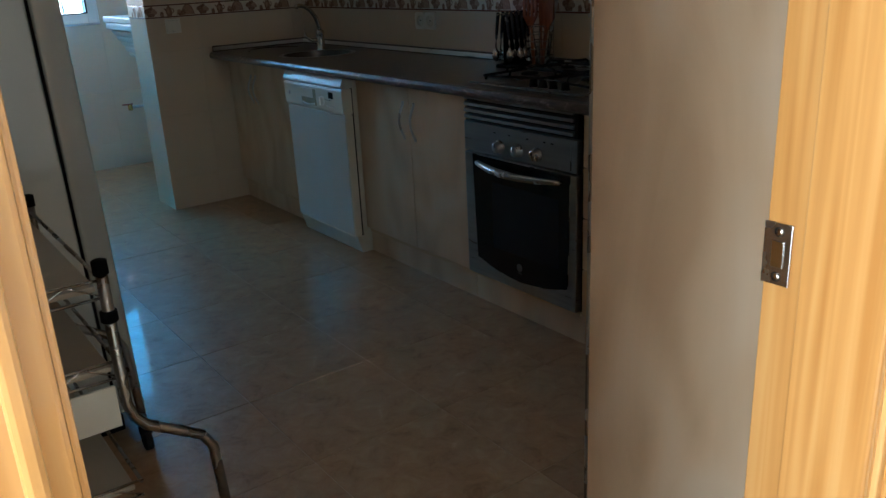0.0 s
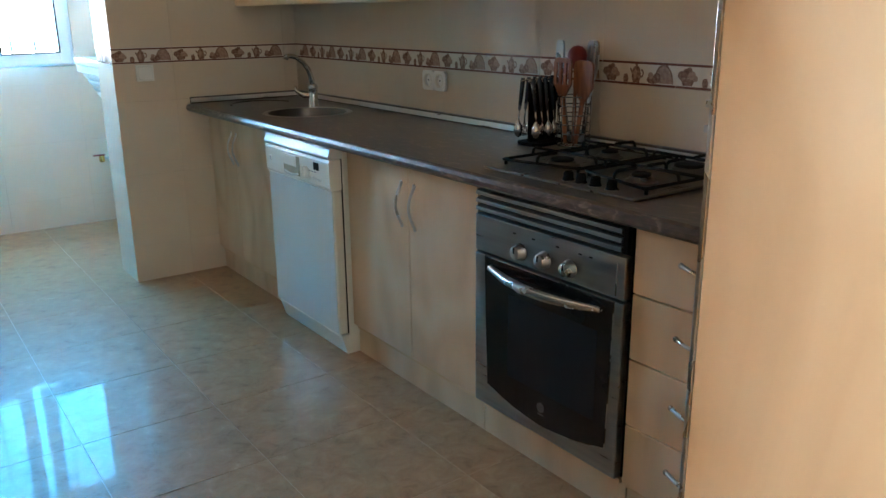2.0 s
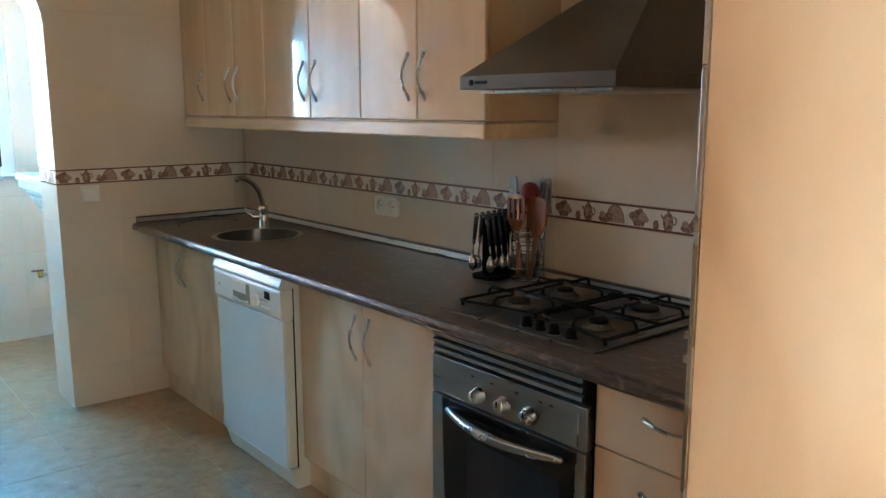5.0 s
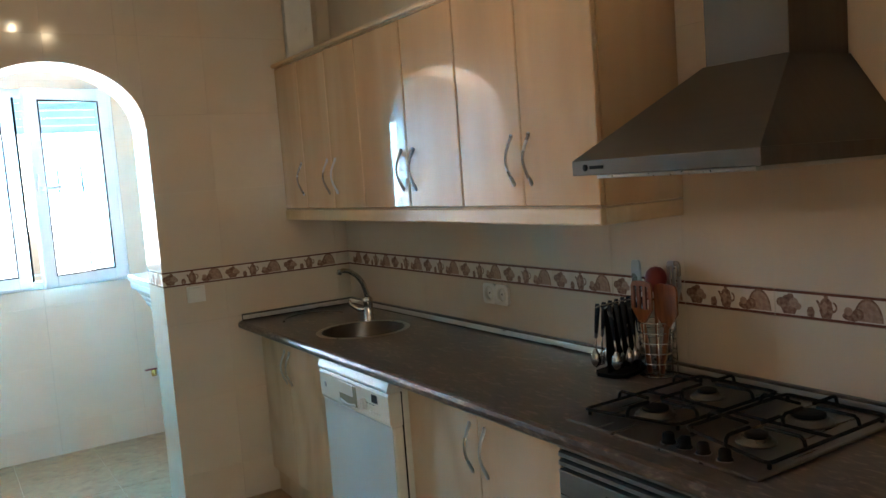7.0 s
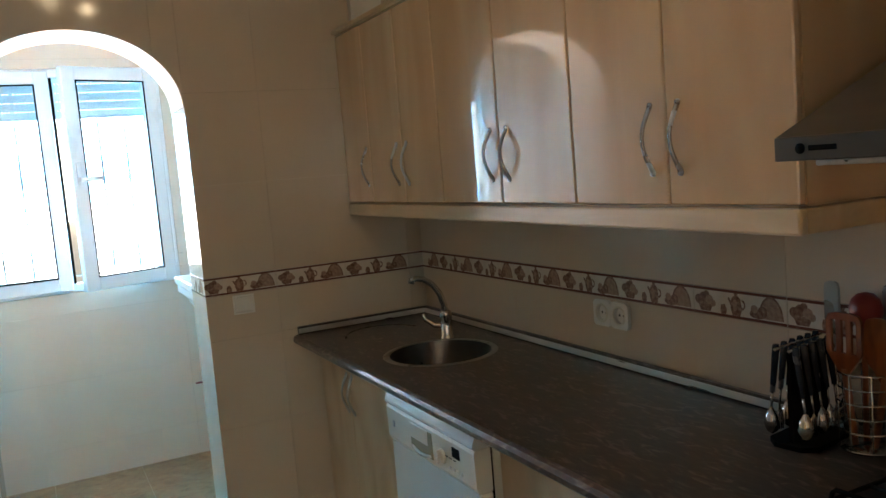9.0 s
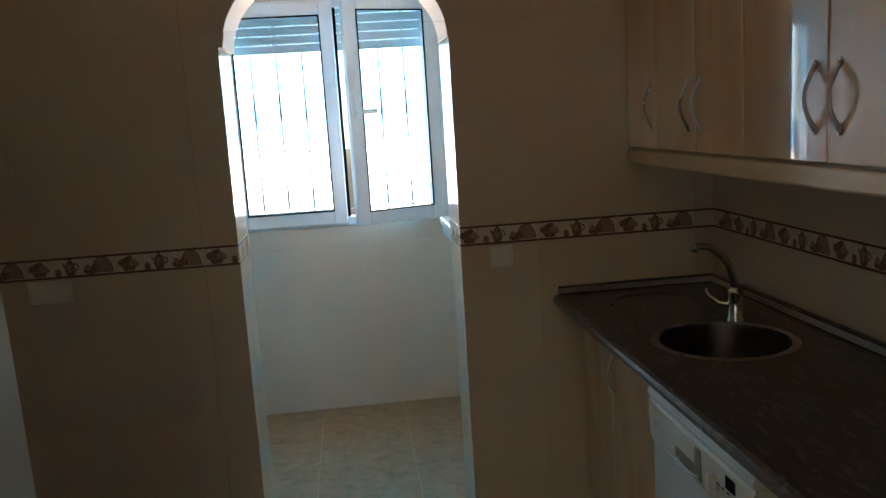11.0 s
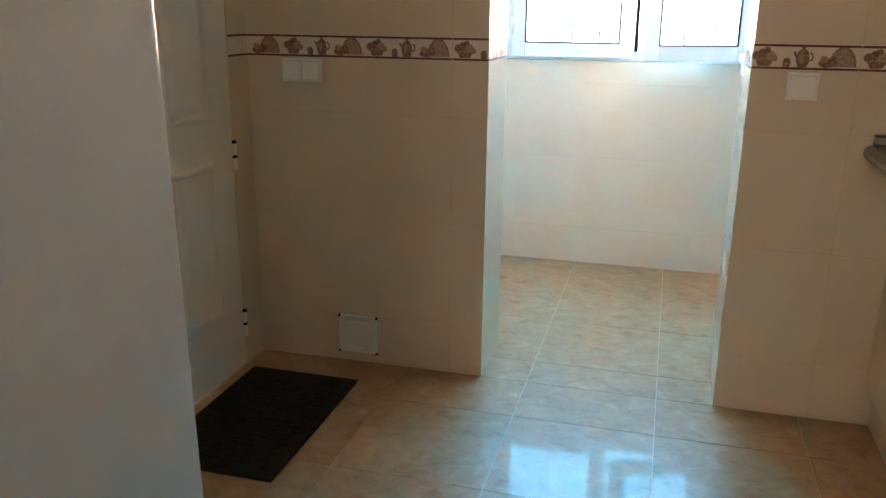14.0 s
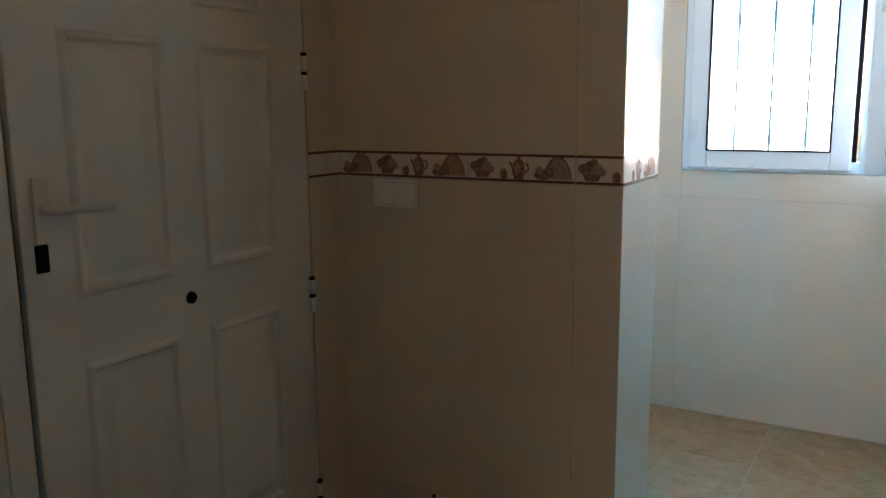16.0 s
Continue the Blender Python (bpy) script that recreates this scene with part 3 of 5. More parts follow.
def turned(ob):
    ob.matrix_parent_inverse = PLACE[leaf_thing].inverted() @ turn
    return ob


turned(part("door_leaf", B(-0.035, 0.0, 0.0, 0.70, 0.01, DTOP - 0.005, 0.003), PINE, leaf_thing))
hh = bmesh.new()
lathe(hh, (0.0, 0.64, 0.99), [(0.025, 0.0), (0.025, 0.006), (0.012, 0.009), (0.010, 0.045)], 18, "x")
tube(hh, [(0.045, 0.645, 0.99), (0.048, 0.63, 0.99), (0.048, 0.54, 0.988)], [0.011, 0.011, 0.009], 10)
turned(part("door_handle", hh, BRASS, leaf_thing, "polished brass lever handle"))

# ---- fitted units under the worktop ----
FX = 2.235                     # face of the doors
TOP = 0.885


def bow_handle(parent, x, y, z, length=0.15, out=0.026, flat=False):
    """Bow handle standing upright on a face, or lying along the drawer."""
    b = bmesh.new()
    h = length / 2
    p0, p1 = ((x, y - h, z), (x, y + h, z)) if flat else ((x, y, z - h), (x, y, z + h))
    pts = arc(p0, p1, (-out, 0, 0), 12)
    n = len(pts) - 1
    tube(b, pts, [0.0058 - 0.0012 * math.sin(math.pi * i / n) for i in range(n + 1)], 8)
    for p in (p0, p1):
        lathe(b, p, [(0.0075, 0.002), (0.0075, -0.004), (0.005, -0.006)][::-1], 10, "x")
    return part("handle", b, NICKEL, parent, "satin metal bow handle")


def base_unit(y0, y1, splits, handles, label, top=TOP - 0.036):
    u = thing("base_cabinet", ((FX + XR) / 2, (y0 + y1) / 2, 0), label, "cabinet", "maple base cabinets under the worktop")
    part("body", B(FX + 0.02, XR - 0.01, y0, y1, 0.10, top), MAPLE_EDGE, u)
    part("plinth", B(FX + 0.026, FX + 0.042, y0, y1, 0.0, 0.115), MAPLE, u)
    for a, b in splits:
        d = part("door", B(FX, FX + 0.0185, a + 0.0018, b - 0.0018, 0.125, TOP - 0.042, 0.0022), MAPLE, u)
        for hy in [q for q in handles if a < q < b]:
            bow_handle(d, FX, hy, 0.685)
    return u


base_unit(4.192, 5.046, [(4.192, 4.715), (4.715, 5.046)], [4.685, 4.745], "light maple double-door sink cabinet with bow handles", 0.70)
base_unit(2.787, 3.594, [(2.787, 3.172), (3.172, 3.594)], [3.134, 3.214], "light maple double-door base cabinet with bow handles")

dr = thing("drawer_cabinet", (2.5, 1.94, 0), "light maple cabinet of four drawers beside the oven", "cabinet", "maple base cabinets under the worktop")
part("body", B(FX + 0.02, XR - 0.01, 1.70, 2.176, 0.10, TOP - 0.036), MAPLE_EDGE, dr)
part("plinth", B(FX + 0.026, FX + 0.042, 1.445, 2.176, 0.0, 0.115), MAPLE, dr)
for z0, z1, hz in ((0.652, 0.838, 0.755), (0.478, 0.648, 0.575), (0.296, 0.474, 0.397), (0.120, 0.292, 0.222)):
    d = part("drawer_front", B(FX, FX + 0.0185, 1.702, 2.174, z0, z1, 0.0022), MAPLE, dr)
    bow_handle(d, FX, 1.955, hz, 0.16, 0.026, True)
fl = thing("corner_filler", (2.3, 1.57, 0), "plain maple filler panel beside the drawers", "panel")
part("panel", B(FX, FX + 0.0185, 1.446, 1.698, 0.12, TOP - 0.042, 0.0022), MAPLE, fl)

# dishwasher
dw = thing("dishwasher", (2.45, 3.89, 0), "white freestanding dishwasher with control strip, cream side", "dishwasher")
DX = 2.172
Y0, Y1 = 3.600, 4.178
part("body", B(DX + 0.047, XR - 0.06, Y0, Y1, 0.03, 0.842, 0.004), CREAM, dw)
dwd = part("door", B(DX + 0.003, DX + 0.041, Y0 + 0.001, Y1 - 0.002, 0.088, 0.668, 0.006), CREAM, dw, "cream edge of the dishwasher door")
part("front_sheet", B(DX, DX + 0.005, Y0 + 0.007, Y1 - 0.004, 0.090, 0.667, 0.002), ENAMEL, dwd, "white enamel front sheet")
part("seam", B(DX + 0.042, DX + 0.0465, Y0 + 0.004, Y1 - 0.004, 0.085, 0.80), BLACK, dw)
part("kick_panel", P([(DX + 0.034, 0.0), (DX + 0.14, 0.0), (DX + 0.14, 0.082), (DX + 0.012, 0.082), (DX + 0.012, 0.072)], "y", Y0 - 0.002, Y1 - 0.004), CREAM, dw)
cp = part("control_panel", P([(DX + 0.041, 0.670), (DX - 0.001, 0.670), (DX - 0.008, 0.684), (DX - 0.010, 0.778), (DX - 0.006, 0.787), (DX + 0.041, 0.787)], "y", Y0 + 0.003, Y1), CREAM, dw, "cream control strip")
part("top_lip", P([(DX + 0.14, 0.847), (DX + 0.012, 0.847), (DX + 0.005, 0.844), (DX - 0.013, 0.803), (DX - 0.014, 0.796), (DX - 0.009, 0.790), (DX + 0.14, 0.790)], "y", Y0 + 0.002, Y1), ENAMEL, dw, "sloped white top lip")
# the recess is a flat block; its inner shade is the olive colour
part("handle_recess", B(DX - 0.0115, DX + 0.010, 3.852, 4.000, 0.690, 0.770, 0.003), varied("olive_recess_shade", [(0.3, (0.20, 0.19, 0.12)), (0.7, (0.27, 0.26, 0.17))], (20, 20, 20), rough=0.4), cp, "handle recess with its shade put in as olive colour")
part("recess_flap", B(DX - 0.0135, DX - 0.009, 3.880, 3.995, 0.726, 0.771, 0.002), CREAM, cp, "cream flap over the recess")
part("handle_bar", T(arc((DX - 0.013, 3.862, 0.700), (DX - 0.013, 3.985, 0.700), (-0.003, 0, -0.007)), 0.005, 8), ENAMEL, cp, "white grip lip")
dial = part("dial", Z((DX - 0.010, 3.790, 0.722), [(0.022, 0.0), (0.021, -0.008), (0.018, -0.011), (0.0, -0.012)], 24, "x"), WHITE_PLASTIC, cp, "white programme dial")
part("dial_grip", B(DX - 0.030, DX - 0.019, 3.786, 3.794, 0.702, 0.742, 0.003), WHITE_PLASTIC, dial)
part("display", B(DX - 0.0115, DX, 3.685, 3.728, 0.738, 0.768, 0.001), BLACK, cp, "small dark display")
for k in range(4):
    part("button", Z((DX - 0.009, 3.745 - 0.022 * k, 0.702), [(0.006, 0.0), (0.006, -0.003), (0.0, -0.004)], 12, "x"), WHITE_PLASTIC, cp)
for k in range(3):
    part("printed_mark", B(DX - 0.0107, DX - 0.008, 3.758 - 0.024 * k, 3.772 - 0.024 * k, 0.728, 0.731), IRON, cp)
for y in (Y0 + 0.04, Y1 - 0.04):
    part("foot", Z((DX + 0.20, y, 0.0), [(0.02, 0.0), (0.02, 0.01), (0.01, 0.012), (0.01, 0.04)], 12), BLACK, dw)
part("badge", B(DX - 0.0115, DX - 0.002, 4.120, 4.136, 0.722, 0.742, 0.002), NICKEL, cp)

# oven
ov = thing("oven", (2.5, 2.48, 0.12), "built-in oven with black glass door and grey steel trim", "oven")
OX = 2.222
O0, O1 = 2.182, 2.782
part("body", B(OX + 0.025, XR - 0.02, O0 + 0.004, O1 - 0.004, 0.12, TOP - 0.037), BLACK, ov)
part("plinth_panel", B(FX + 0.026, FX + 0.042, O0 + 0.0, O1, 0.0, 0.115), MAPLE, ov, "light maple plinth board")
part("bottom_rail", B(FX, FX + 0.02, O0, O1, 0.115, 0.128, 0.001), MAPLE_EDGE, ov)
vent = part("vent", B(OX + 0.014, OX + 0.024, O0 + 0.002, O1 - 0.002, 0.744, 0.842), BLACK, ov)
for i in range(4):
    z = 0.750 + i * 0.0235
    part("louvre", P([(OX - 0.004, z + 0.002), (OX - 0.003, z + 0.012), (OX + 0.004, z + 0.015), (OX + 0.014, z + 0.015), (OX + 0.014, z), (OX - 0.001, z)], "y", O0 + 0.022, O1 - 0.004), OVEN_STEEL, vent)
part("end_block", B(OX, OX + 0.014, O0 + 0.004, O0 + 0.019, 0.746, 0.840, 0.002), BLACK, vent)
pan = part("control_panel", B(OX - 0.004, OX + 0.022, O0 + 0.004, O1 - 0.003, 0.628, 0.740, 0.003), OVEN_STEEL, ov, "grey steel control panel")
part("panel_groove", B(OX - 0.0055, OX, O0 + 0.029, O0 + 0.033, 0.636, 0.722), NICKEL, pan)
for y in (2.571, 2.473, 2.375):
    kn = part("knob", Z((OX - 0.004, y, 0.666), [(0.025, 0.0), (0.025, -0.004), (0.021, -0.006), (0.019, -0.024), (0.016, -0.027), (0.0, -0.028)], 24, "x"), NICKEL, pan, "round metal control knob")
    part("knob_mark", B(OX - 0.0335, OX - 0.030, y - 0.002, y + 0.002, 0.666, 0.682), BLACK, kn)
for y in (2.60, 2.52, 2.425, 2.34, 2.302):
    part("printed_mark", B(OX - 0.0046, OX - 0.0036, y - 0.006, y + 0.006, 0.712, 0.716), BLACK, pan)
od = part("oven_door", B(OX - 0.006, OX + 0.022, O0 + 0.004, O1 - 0.003, 0.132, 0.622, 0.004), OVEN_STEEL, ov, "steel-framed oven door")


def door_glass(inset):
    """Outline of the glass: straight sides that draw in a little, sharp corners and a bowed foot."""
    a, b, mid_y = O0 + 0.030 + inset, O1 - 0.052 - inset, (O0 + O1) / 2
    pts = [(a, 0.621 - inset), (b, 0.621 - inset), (b - 0.006, 0.40), (b - 0.015, 0.206 + inset)]
    for q in range(1, 8):
        y = (b - 0.015) + ((a + 0.010) - (b - 0.015)) * q / 8
        pts.append((y, 0.206 + inset - 0.040 * math.sin(math.pi * q / 8)))
    return pts + [(a + 0.010, 0.206 + inset), (a + 0.004, 0.40)]


part("glass_trim", P(door_glass(0.0), "x", OX - 0.0075, OX - 0.002), NICKEL, od, "thin bright trim round the glass")
part("door_glass", P(door_glass(0.0035), "x", OX - 0.010, OX - 0.002), OVEN_GLASS, od, "glossy black door glass")
part("inner_window", B(OX - 0.0112, OX - 0.009, 2.264, 2.615, 0.272, 0.528, 0.0005), INNER_GLASS, od, "dark blue-black viewing window")
part("emblem", Z((OX - 0.010, 2.468, 0.226), [(0.015, 0.0), (0.015, -0.0015), (0.011, -0.0015), (0.011, -0.0008)], 20, "x"), IRON, od)
part("emblem_mark", B(OX - 0.0108, OX - 0.009, 2.456, 2.480, 0.203, 0.206), IRON, od)
hb = bmesh.new()
hp = arc((OX - 0.014, 2.250, 0.590), (OX - 0.014, 2.697, 0.590), (-0.042, 0, -0.006), 16)
tube(hb, hp, [0.0145 - 0.0055 * (abs(i - 8) / 8) ** 2 for i in range(17)], 12)
part("door_handle", hb, NICKEL, od, "bowed satin metal door handle")

# worktop with a round hole for the sink
SXC, SYC, SR = 2.435, 4.305, 0.185
WX = 2.125
wt = thing("worktop", (2.43, 3.2, TOP), "dark brown marbled laminate worktop with rounded front", "worktop")


def slab(y0, y1):
    r = 0.016
    z0 = TOP - 0.036
    pts = [(XR - 0.002, z0), (XR - 0.002, TOP), (WX + r, TOP), (WX + r * 0.3, TOP - r * 0.3), (WX, TOP - r), (WX, z0 + 0.008), (WX + 0.008, z0)]
    return P([(x, z) for x, z in pts], "y", y0, y1)


def slab_into(bm, y0, y1):
    t = slab(y0, y1)
    tmp = bpy.data.meshes.new("tmp")
    t.to_mesh(tmp)
    t.free()
    bm.from_mesh(tmp)
    bpy.data.meshes.remove(tmp)


wb = bmesh.new()
slab_into(wb, 1.446, SYC - 0.24)
slab_into(wb, SYC + 0.24, YA - 0.002)
# the stretch round the sink: front strip, back strip and a ring between
r, z0 = 0.016, TOP - 0.036
fx1, bx0 = SXC - 0.24, SXC + 0.24
prism(wb, [(fx1, z0), (fx1, TOP), (WX + r, TOP), (WX + r * 0.3, TOP - r * 0.3), (WX, TOP - r), (WX, z0 + 0.008), (WX + 0.008, z0)], "y", SYC - 0.24, SYC + 0.24)
box(wb, bx0, XR - 0.002, SYC - 0.24, SYC + 0.24, z0, TOP)
ring_o, ring_i = [], []
for i in range(48):
    a = 2 * math.pi * i / 48
    c, s = math.cos(a), math.sin(a)
    q = 0.24 / max(abs(c), abs(s))
    ring_o.append(wb.verts.new((SXC + q * c, SYC + q * s, TOP)))
    ring_i.append(wb.verts.new((SXC + SR * c, SYC + SR * s, TOP)))
for i in range(48):
    k2 = (i + 1) % 48
    wb.faces.new((ring_o[i], ring_o[k2], ring_i[k2], ring_i[i]))
part("slab", wb, WORKTOP, wt)
for (a, b, nm) in (((XR - 0.022, XR - 0.004, 1.446, YA - 0.024), None, ""), ((WX + 0.02, XR - 0.004, YA - 0.022, YA - 0.004), None, "")):
    x0, x1, y0, y1 = a
    st = part("upstand", B(x0, x1, y0, y1, TOP + 0.0005, TOP + 0.034, 0.003), WORKTOP, wt, "brown upstand strip along the wall")
    if x1 - x0 < 0.1:
        part("metal_band", B(x0 - 0.0025, x0, y0, y1, TOP + 0.007, TOP + 0.027, 0.001), UPSTAND, st, "brushed metal face band")
    else:
        part("metal_band", B(x0, x1 - 0.02, y0 - 0.0025, y0, TOP + 0.007, TOP + 0.027, 0.001), UPSTAND, st, "brushed metal face band")

sk = thing("sink", (SXC, SYC, TOP), "round stainless steel inset sink bowl in the worktop", "sink")
part("rim", Z((SXC, SYC, TOP), [(SR - 0.006, 0.001), (SR + 0.004, 0.0035), (SR + 0.014, 0.003), (SR + 0.018, 0.0005)], 48, "z", False), STEEL, sk)
part("bowl", Z((SXC, SYC, TOP), [(SR - 0.004, 0.002), (SR - 0.008, -0.02), (SR - 0.014, -0.12), (SR - 0.035, -0.15), (0.04, -0.16), (0.03, -0.165), (0.0, -0.165)], 48, "z", False), DARKENED_STEEL, sk)
part("drain", Z((SXC, SYC, TOP - 0.16), [(0.038, 0.0), (0.036, 0.004), (0.02, 0.003), (0.0, 0.002)], 24), CHROME, sk)

dn = thing("drainer_groove", (2.42, 4.75, TOP), "low oval drainer moulding on the dark worktop", "drainer")
part("moulding", T([(2.42 + 0.16 * math.cos(a), 4.74 + 0.2 * math.sin(a), TOP + 0.001) for a in [math.pi * 0.1 + i * math.pi * 0.8 / 14 for i in range(15)]], 0.004, 6), WORKTOP, dn)

TPX, TPY = 2.556, 4.482
tp = thing("tap", (TPX, TPY, TOP), "chrome single-lever mixer tap with a long curved spout", "tap")
part("base", Z((TPX, TPY, TOP), [(0.027, 0.0), (0.027, 0.006), (0.022, 0.012), (0.021, 0.085), (0.024, 0.095), (0.019, 0.108), (0.0, 0.112)], 24), CHROME, tp)
part("spout", T([(TPX + dx, TPY, TOP + dz) for dx, dz in ((0.0, 0.08), (-0.004, 0.13), (-0.018, 0.175), (-0.045, 0.213), (-0.08, 0.237), (-0.11, 0.244), (-0.128, 0.241), (-0.132, 0.228))], [0.013, 0.0125, 0.012, 0.0115, 0.011, 0.011, 0.012, 0.012], 12), CHROME, tp)
part("lever", T([(TPX, TPY, TOP + 0.055), (TPX - 0.035, TPY + 0.03, TOP + 0.052), (TPX - 0.06, TPY + 0.055, TOP + 0.075), (TPX - 0.064, TPY + 0.06, TOP + 0.098)], [0.012, 0.009, 0.008, 0.006], 10), CHROME, tp)

# hob
HX0, HX1, HY0, HY1 = 2.202, 2.702, 2.158, 2.722
hob = thing("hob", (2.46, 2.45, TOP), "stainless steel four-burner gas hob with black pan supports", "hob")
part("plate", B(HX0, HX1, HY0, HY1, TOP + 0.0005, TOP + 0.008, 0.004), HOB_STEEL, hob)
for y in (2.418, 2.372, 2.322, 2.266):
    kb = part("knob", Z((2.243, y, TOP + 0.008), [(0.0165, 0.0), (0.016, 0.003), (0.0135, 0.005), (0.013, 0.021), (0.010, 0.024), (0.0, 0.0245)], 20), BLACK, hob, "black control knob")
    part("knob_ring", Z((2.243, y, TOP + 0.0075), [(0.019, 0.0), (0.0185, 0.0012), (0.0165, 0.0012)], 20), NICKEL, kb)
BURNERS = ((2.37, 2.575, 0.040), (2.575, 2.585, 0.032), (2.375, 2.288, 0.032), (2.57, 2.292, 0.046))
for bx, by, br in BURNERS:
    bu = part("burner", Z((bx, by, TOP + 0.008), [(br + 0.012, 0.0), (br + 0.010, 0.006), (br, 0.008), (br, 0.014), (br - 0.004, 0.016), (0.0, 0.016)], 24), DARKENED_STEEL, hob, "round steel burner ring")
    part("burner_cap", Z((bx, by, TOP + 0.0245), [(br - 0.006, 0.0), (br - 0.007, 0.006), (br - 0.014, 0.008), (0.0, 0.008)], 24), CAST_IRON, bu)


def pan_support(y_out, y_in, pair):
    """Thin rod frame close to the plate, drawn back beside the knobs, with raised bent fingers over each burner."""
    g = bmesh.new()
    zl, zh, rr = TOP + 0.024, TOP + 0.047, 0.0044
    s = 1 if y_out > y_in else -1
    corners = [(2.250, y_out), (2.685, y_out), (2.685, y_in), (2.312, y_in)]
    loop = []
    for i, (x, y) in enumerate(corners):
        px, py = corners[i - 1]
        nx, ny = corners[(i + 1) % 4]
        a = Vector((px - x, py - y, 0)).normalized() * 0.016
        b = Vector((nx - x, ny - y, 0)).normalized() * 0.016
        loop += [(x + a.x, y + a.y, zl), (x + (a.x + b.x) * 0.25, y + (a.y + b.y) * 0.25, zl), (x + b.x, y + b.y, zl)]
    tube(g, loop + loop[:2], rr, 8)
    for x, y in ((2.262, y_out - s * 0.006), (2.675, y_out - s * 0.010), (2.675, y_in + s * 0.010), (2.320, y_in + s * 0.008)):
        tube(g, [(x, y, TOP + 0.0085), (x, y, zl)], rr * 1.1, 8)
    for bx, by, br in pair:
        ends = ((bx, y_out), (bx + 0.012, y_in), (2.685, by) if bx > 2.5 else (2.272, by))
        for ex, ey in ends:
            d = Vector((bx - ex, by - ey, 0))
            d.normalize()
            tube(g, [(ex, ey, zl), (ex + d.x * 0.004, ey + d.y * 0.004, zh - 0.007), (ex + d.x * 0.012, ey + d.y * 0.012, zh), (bx - d.x * 0.022, by - d.y * 0.022, zh)], rr, 8)
    tube(g, [(2.473, y_out, zl), (2.473, y_in, zl)], rr, 8)
    for bx, by, br in pair:
        d = 1 if bx < 2.473 else -1
        tube(g, [(2.473, by, zl), (2.473 - d * 0.004, by, zh - 0.007), (2.473 - d * 0.012, by, zh), (bx + d * 0.022, by, zh)], rr, 8)
    part("pan_support", g, CAST_IRON, hob, "black iron pan support")


pan_support(2.700, 2.452, BURNERS[:2])
pan_support(2.168, 2.428, BURNERS[2:])

# extractor hood
hood = thing("extractor_hood", (2.48, 2.4, 1.498), "brushed steel pyramid extractor hood over the hob", "extractor hood")
hx0, hy0, hy1 = 2.222, 2.138, 2.662
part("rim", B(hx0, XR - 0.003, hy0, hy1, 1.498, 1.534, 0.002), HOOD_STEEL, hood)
cn = bmesh.new()
lo = [(hx0 + 0.002, hy0 + 0.002, 1.534), (XR - 0.003, hy0 + 0.002, 1.534), (XR - 0.003, hy1 - 0.002, 1.534), (hx0 + 0.002, hy1 - 0.002, 1.534)]
hi = [(2.518, 2.272, 1.735), (XR - 0.003, 2.272, 1.735), (XR - 0.003, 2.505, 1.735), (2.518, 2.505, 1.735)]
lo = [cn.verts.new(p) for p in lo]
hi = [cn.verts.new(p) for p in hi]
cn.faces.new(lo)
cn.faces.new(hi[::-1])
for i in range(4):
    cn.faces.new((lo[i], lo[(i + 1) % 4], hi[(i + 1) % 4], hi[i]))
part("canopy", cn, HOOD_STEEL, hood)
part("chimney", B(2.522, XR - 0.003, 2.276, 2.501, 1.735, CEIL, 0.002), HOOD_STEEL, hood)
part("grease_filter", B(hx0 + 0.04, XR - 0.04, hy0 + 0.04, hy1 - 0.04, 1.488, 1.497, 0.002), STEEL, hood)
bd = part("badge", B(hx0 - 0.002, hx0, 2.555, 2.60, 1.512, 1.520), BLACK, hood, "small dark maker's mark")
part("badge_dot", Z((hx0, 2.615, 1.516), [(0.008, 0.0), (0.008, -0.002), (0.0, -0.002)], 14, "x"), BLACK, bd)

# wall cabinets
CX = 2.425


def wall_unit(y0, y1, splits, handles, label):
    u = thing("wall_cabinet", ((CX + XR) / 2, (y0 + y1) / 2, 1.405), label, "cabinet", "maple wall cabinets")
    part("body", B(CX + 0.02, XR - 0.004, y0 + 0.0005, y1 - 0.0005, 1.41, 2.10), MAPLE_GLOSS, u)
    for a, b in splits:
        d = part("door", B(CX, CX + 0.019, a + 0.002, b - 0.002, 1.411, 2.098, 0.005, seg=3), MAPLE_GLOSS, u, "glossy light maple door")
        for hy in [q for q in handles if a < q < b]:
            bow_handle(d, CX, hy, 1.552, 0.145, 0.028)
    return u


wall_unit(4.765, 5.044, [(4.765, 5.044)], [4.797], "narrow glossy maple single-door wall cabinet")
wall_unit(4.168, 4.765, [(4.168, 4.461), (4.461, 4.765)], [4.419, 4.503], "glossy maple two-door wall cabinet with bow handles")
wall_unit(3.444, 4.168, [(3.444, 3.793), (3.793, 4.168)], [3.748, 3.838], "glossy maple two-door wall cabinet with bow handles")
wall_unit(2.784, 3.444, [(2.784, 3.113), (3.113, 3.444)], [3.074, 3.158], "glossy maple two-door wall cabinet beside the hood")
pl = thing("light_pelmet", (2.58, 3.9, 1.356), "maple pelmet board under the wall cabinets", "pelmet")
part("front_board", B(CX - 0.004, CX + 0.018, 2.782, 5.046, 1.356, 1.405, 0.006), MAPLE_EDGE, pl)
part("end_board", B(CX + 0.018, XR - 0.004, 2.783, 2.802, 1.357, 1.405, 0.004), MAPLE_EDGE, pl)
part("underside", B(CX + 0.018, XR - 0.004, 2.802, 5.046, 1.396, 1.4085), MAPLE_EDGE, pl)
cc = thing("cornice", (2.58, 3.9, 2.102), "maple cornice moulding on top of the wall cabinets", "cornice")
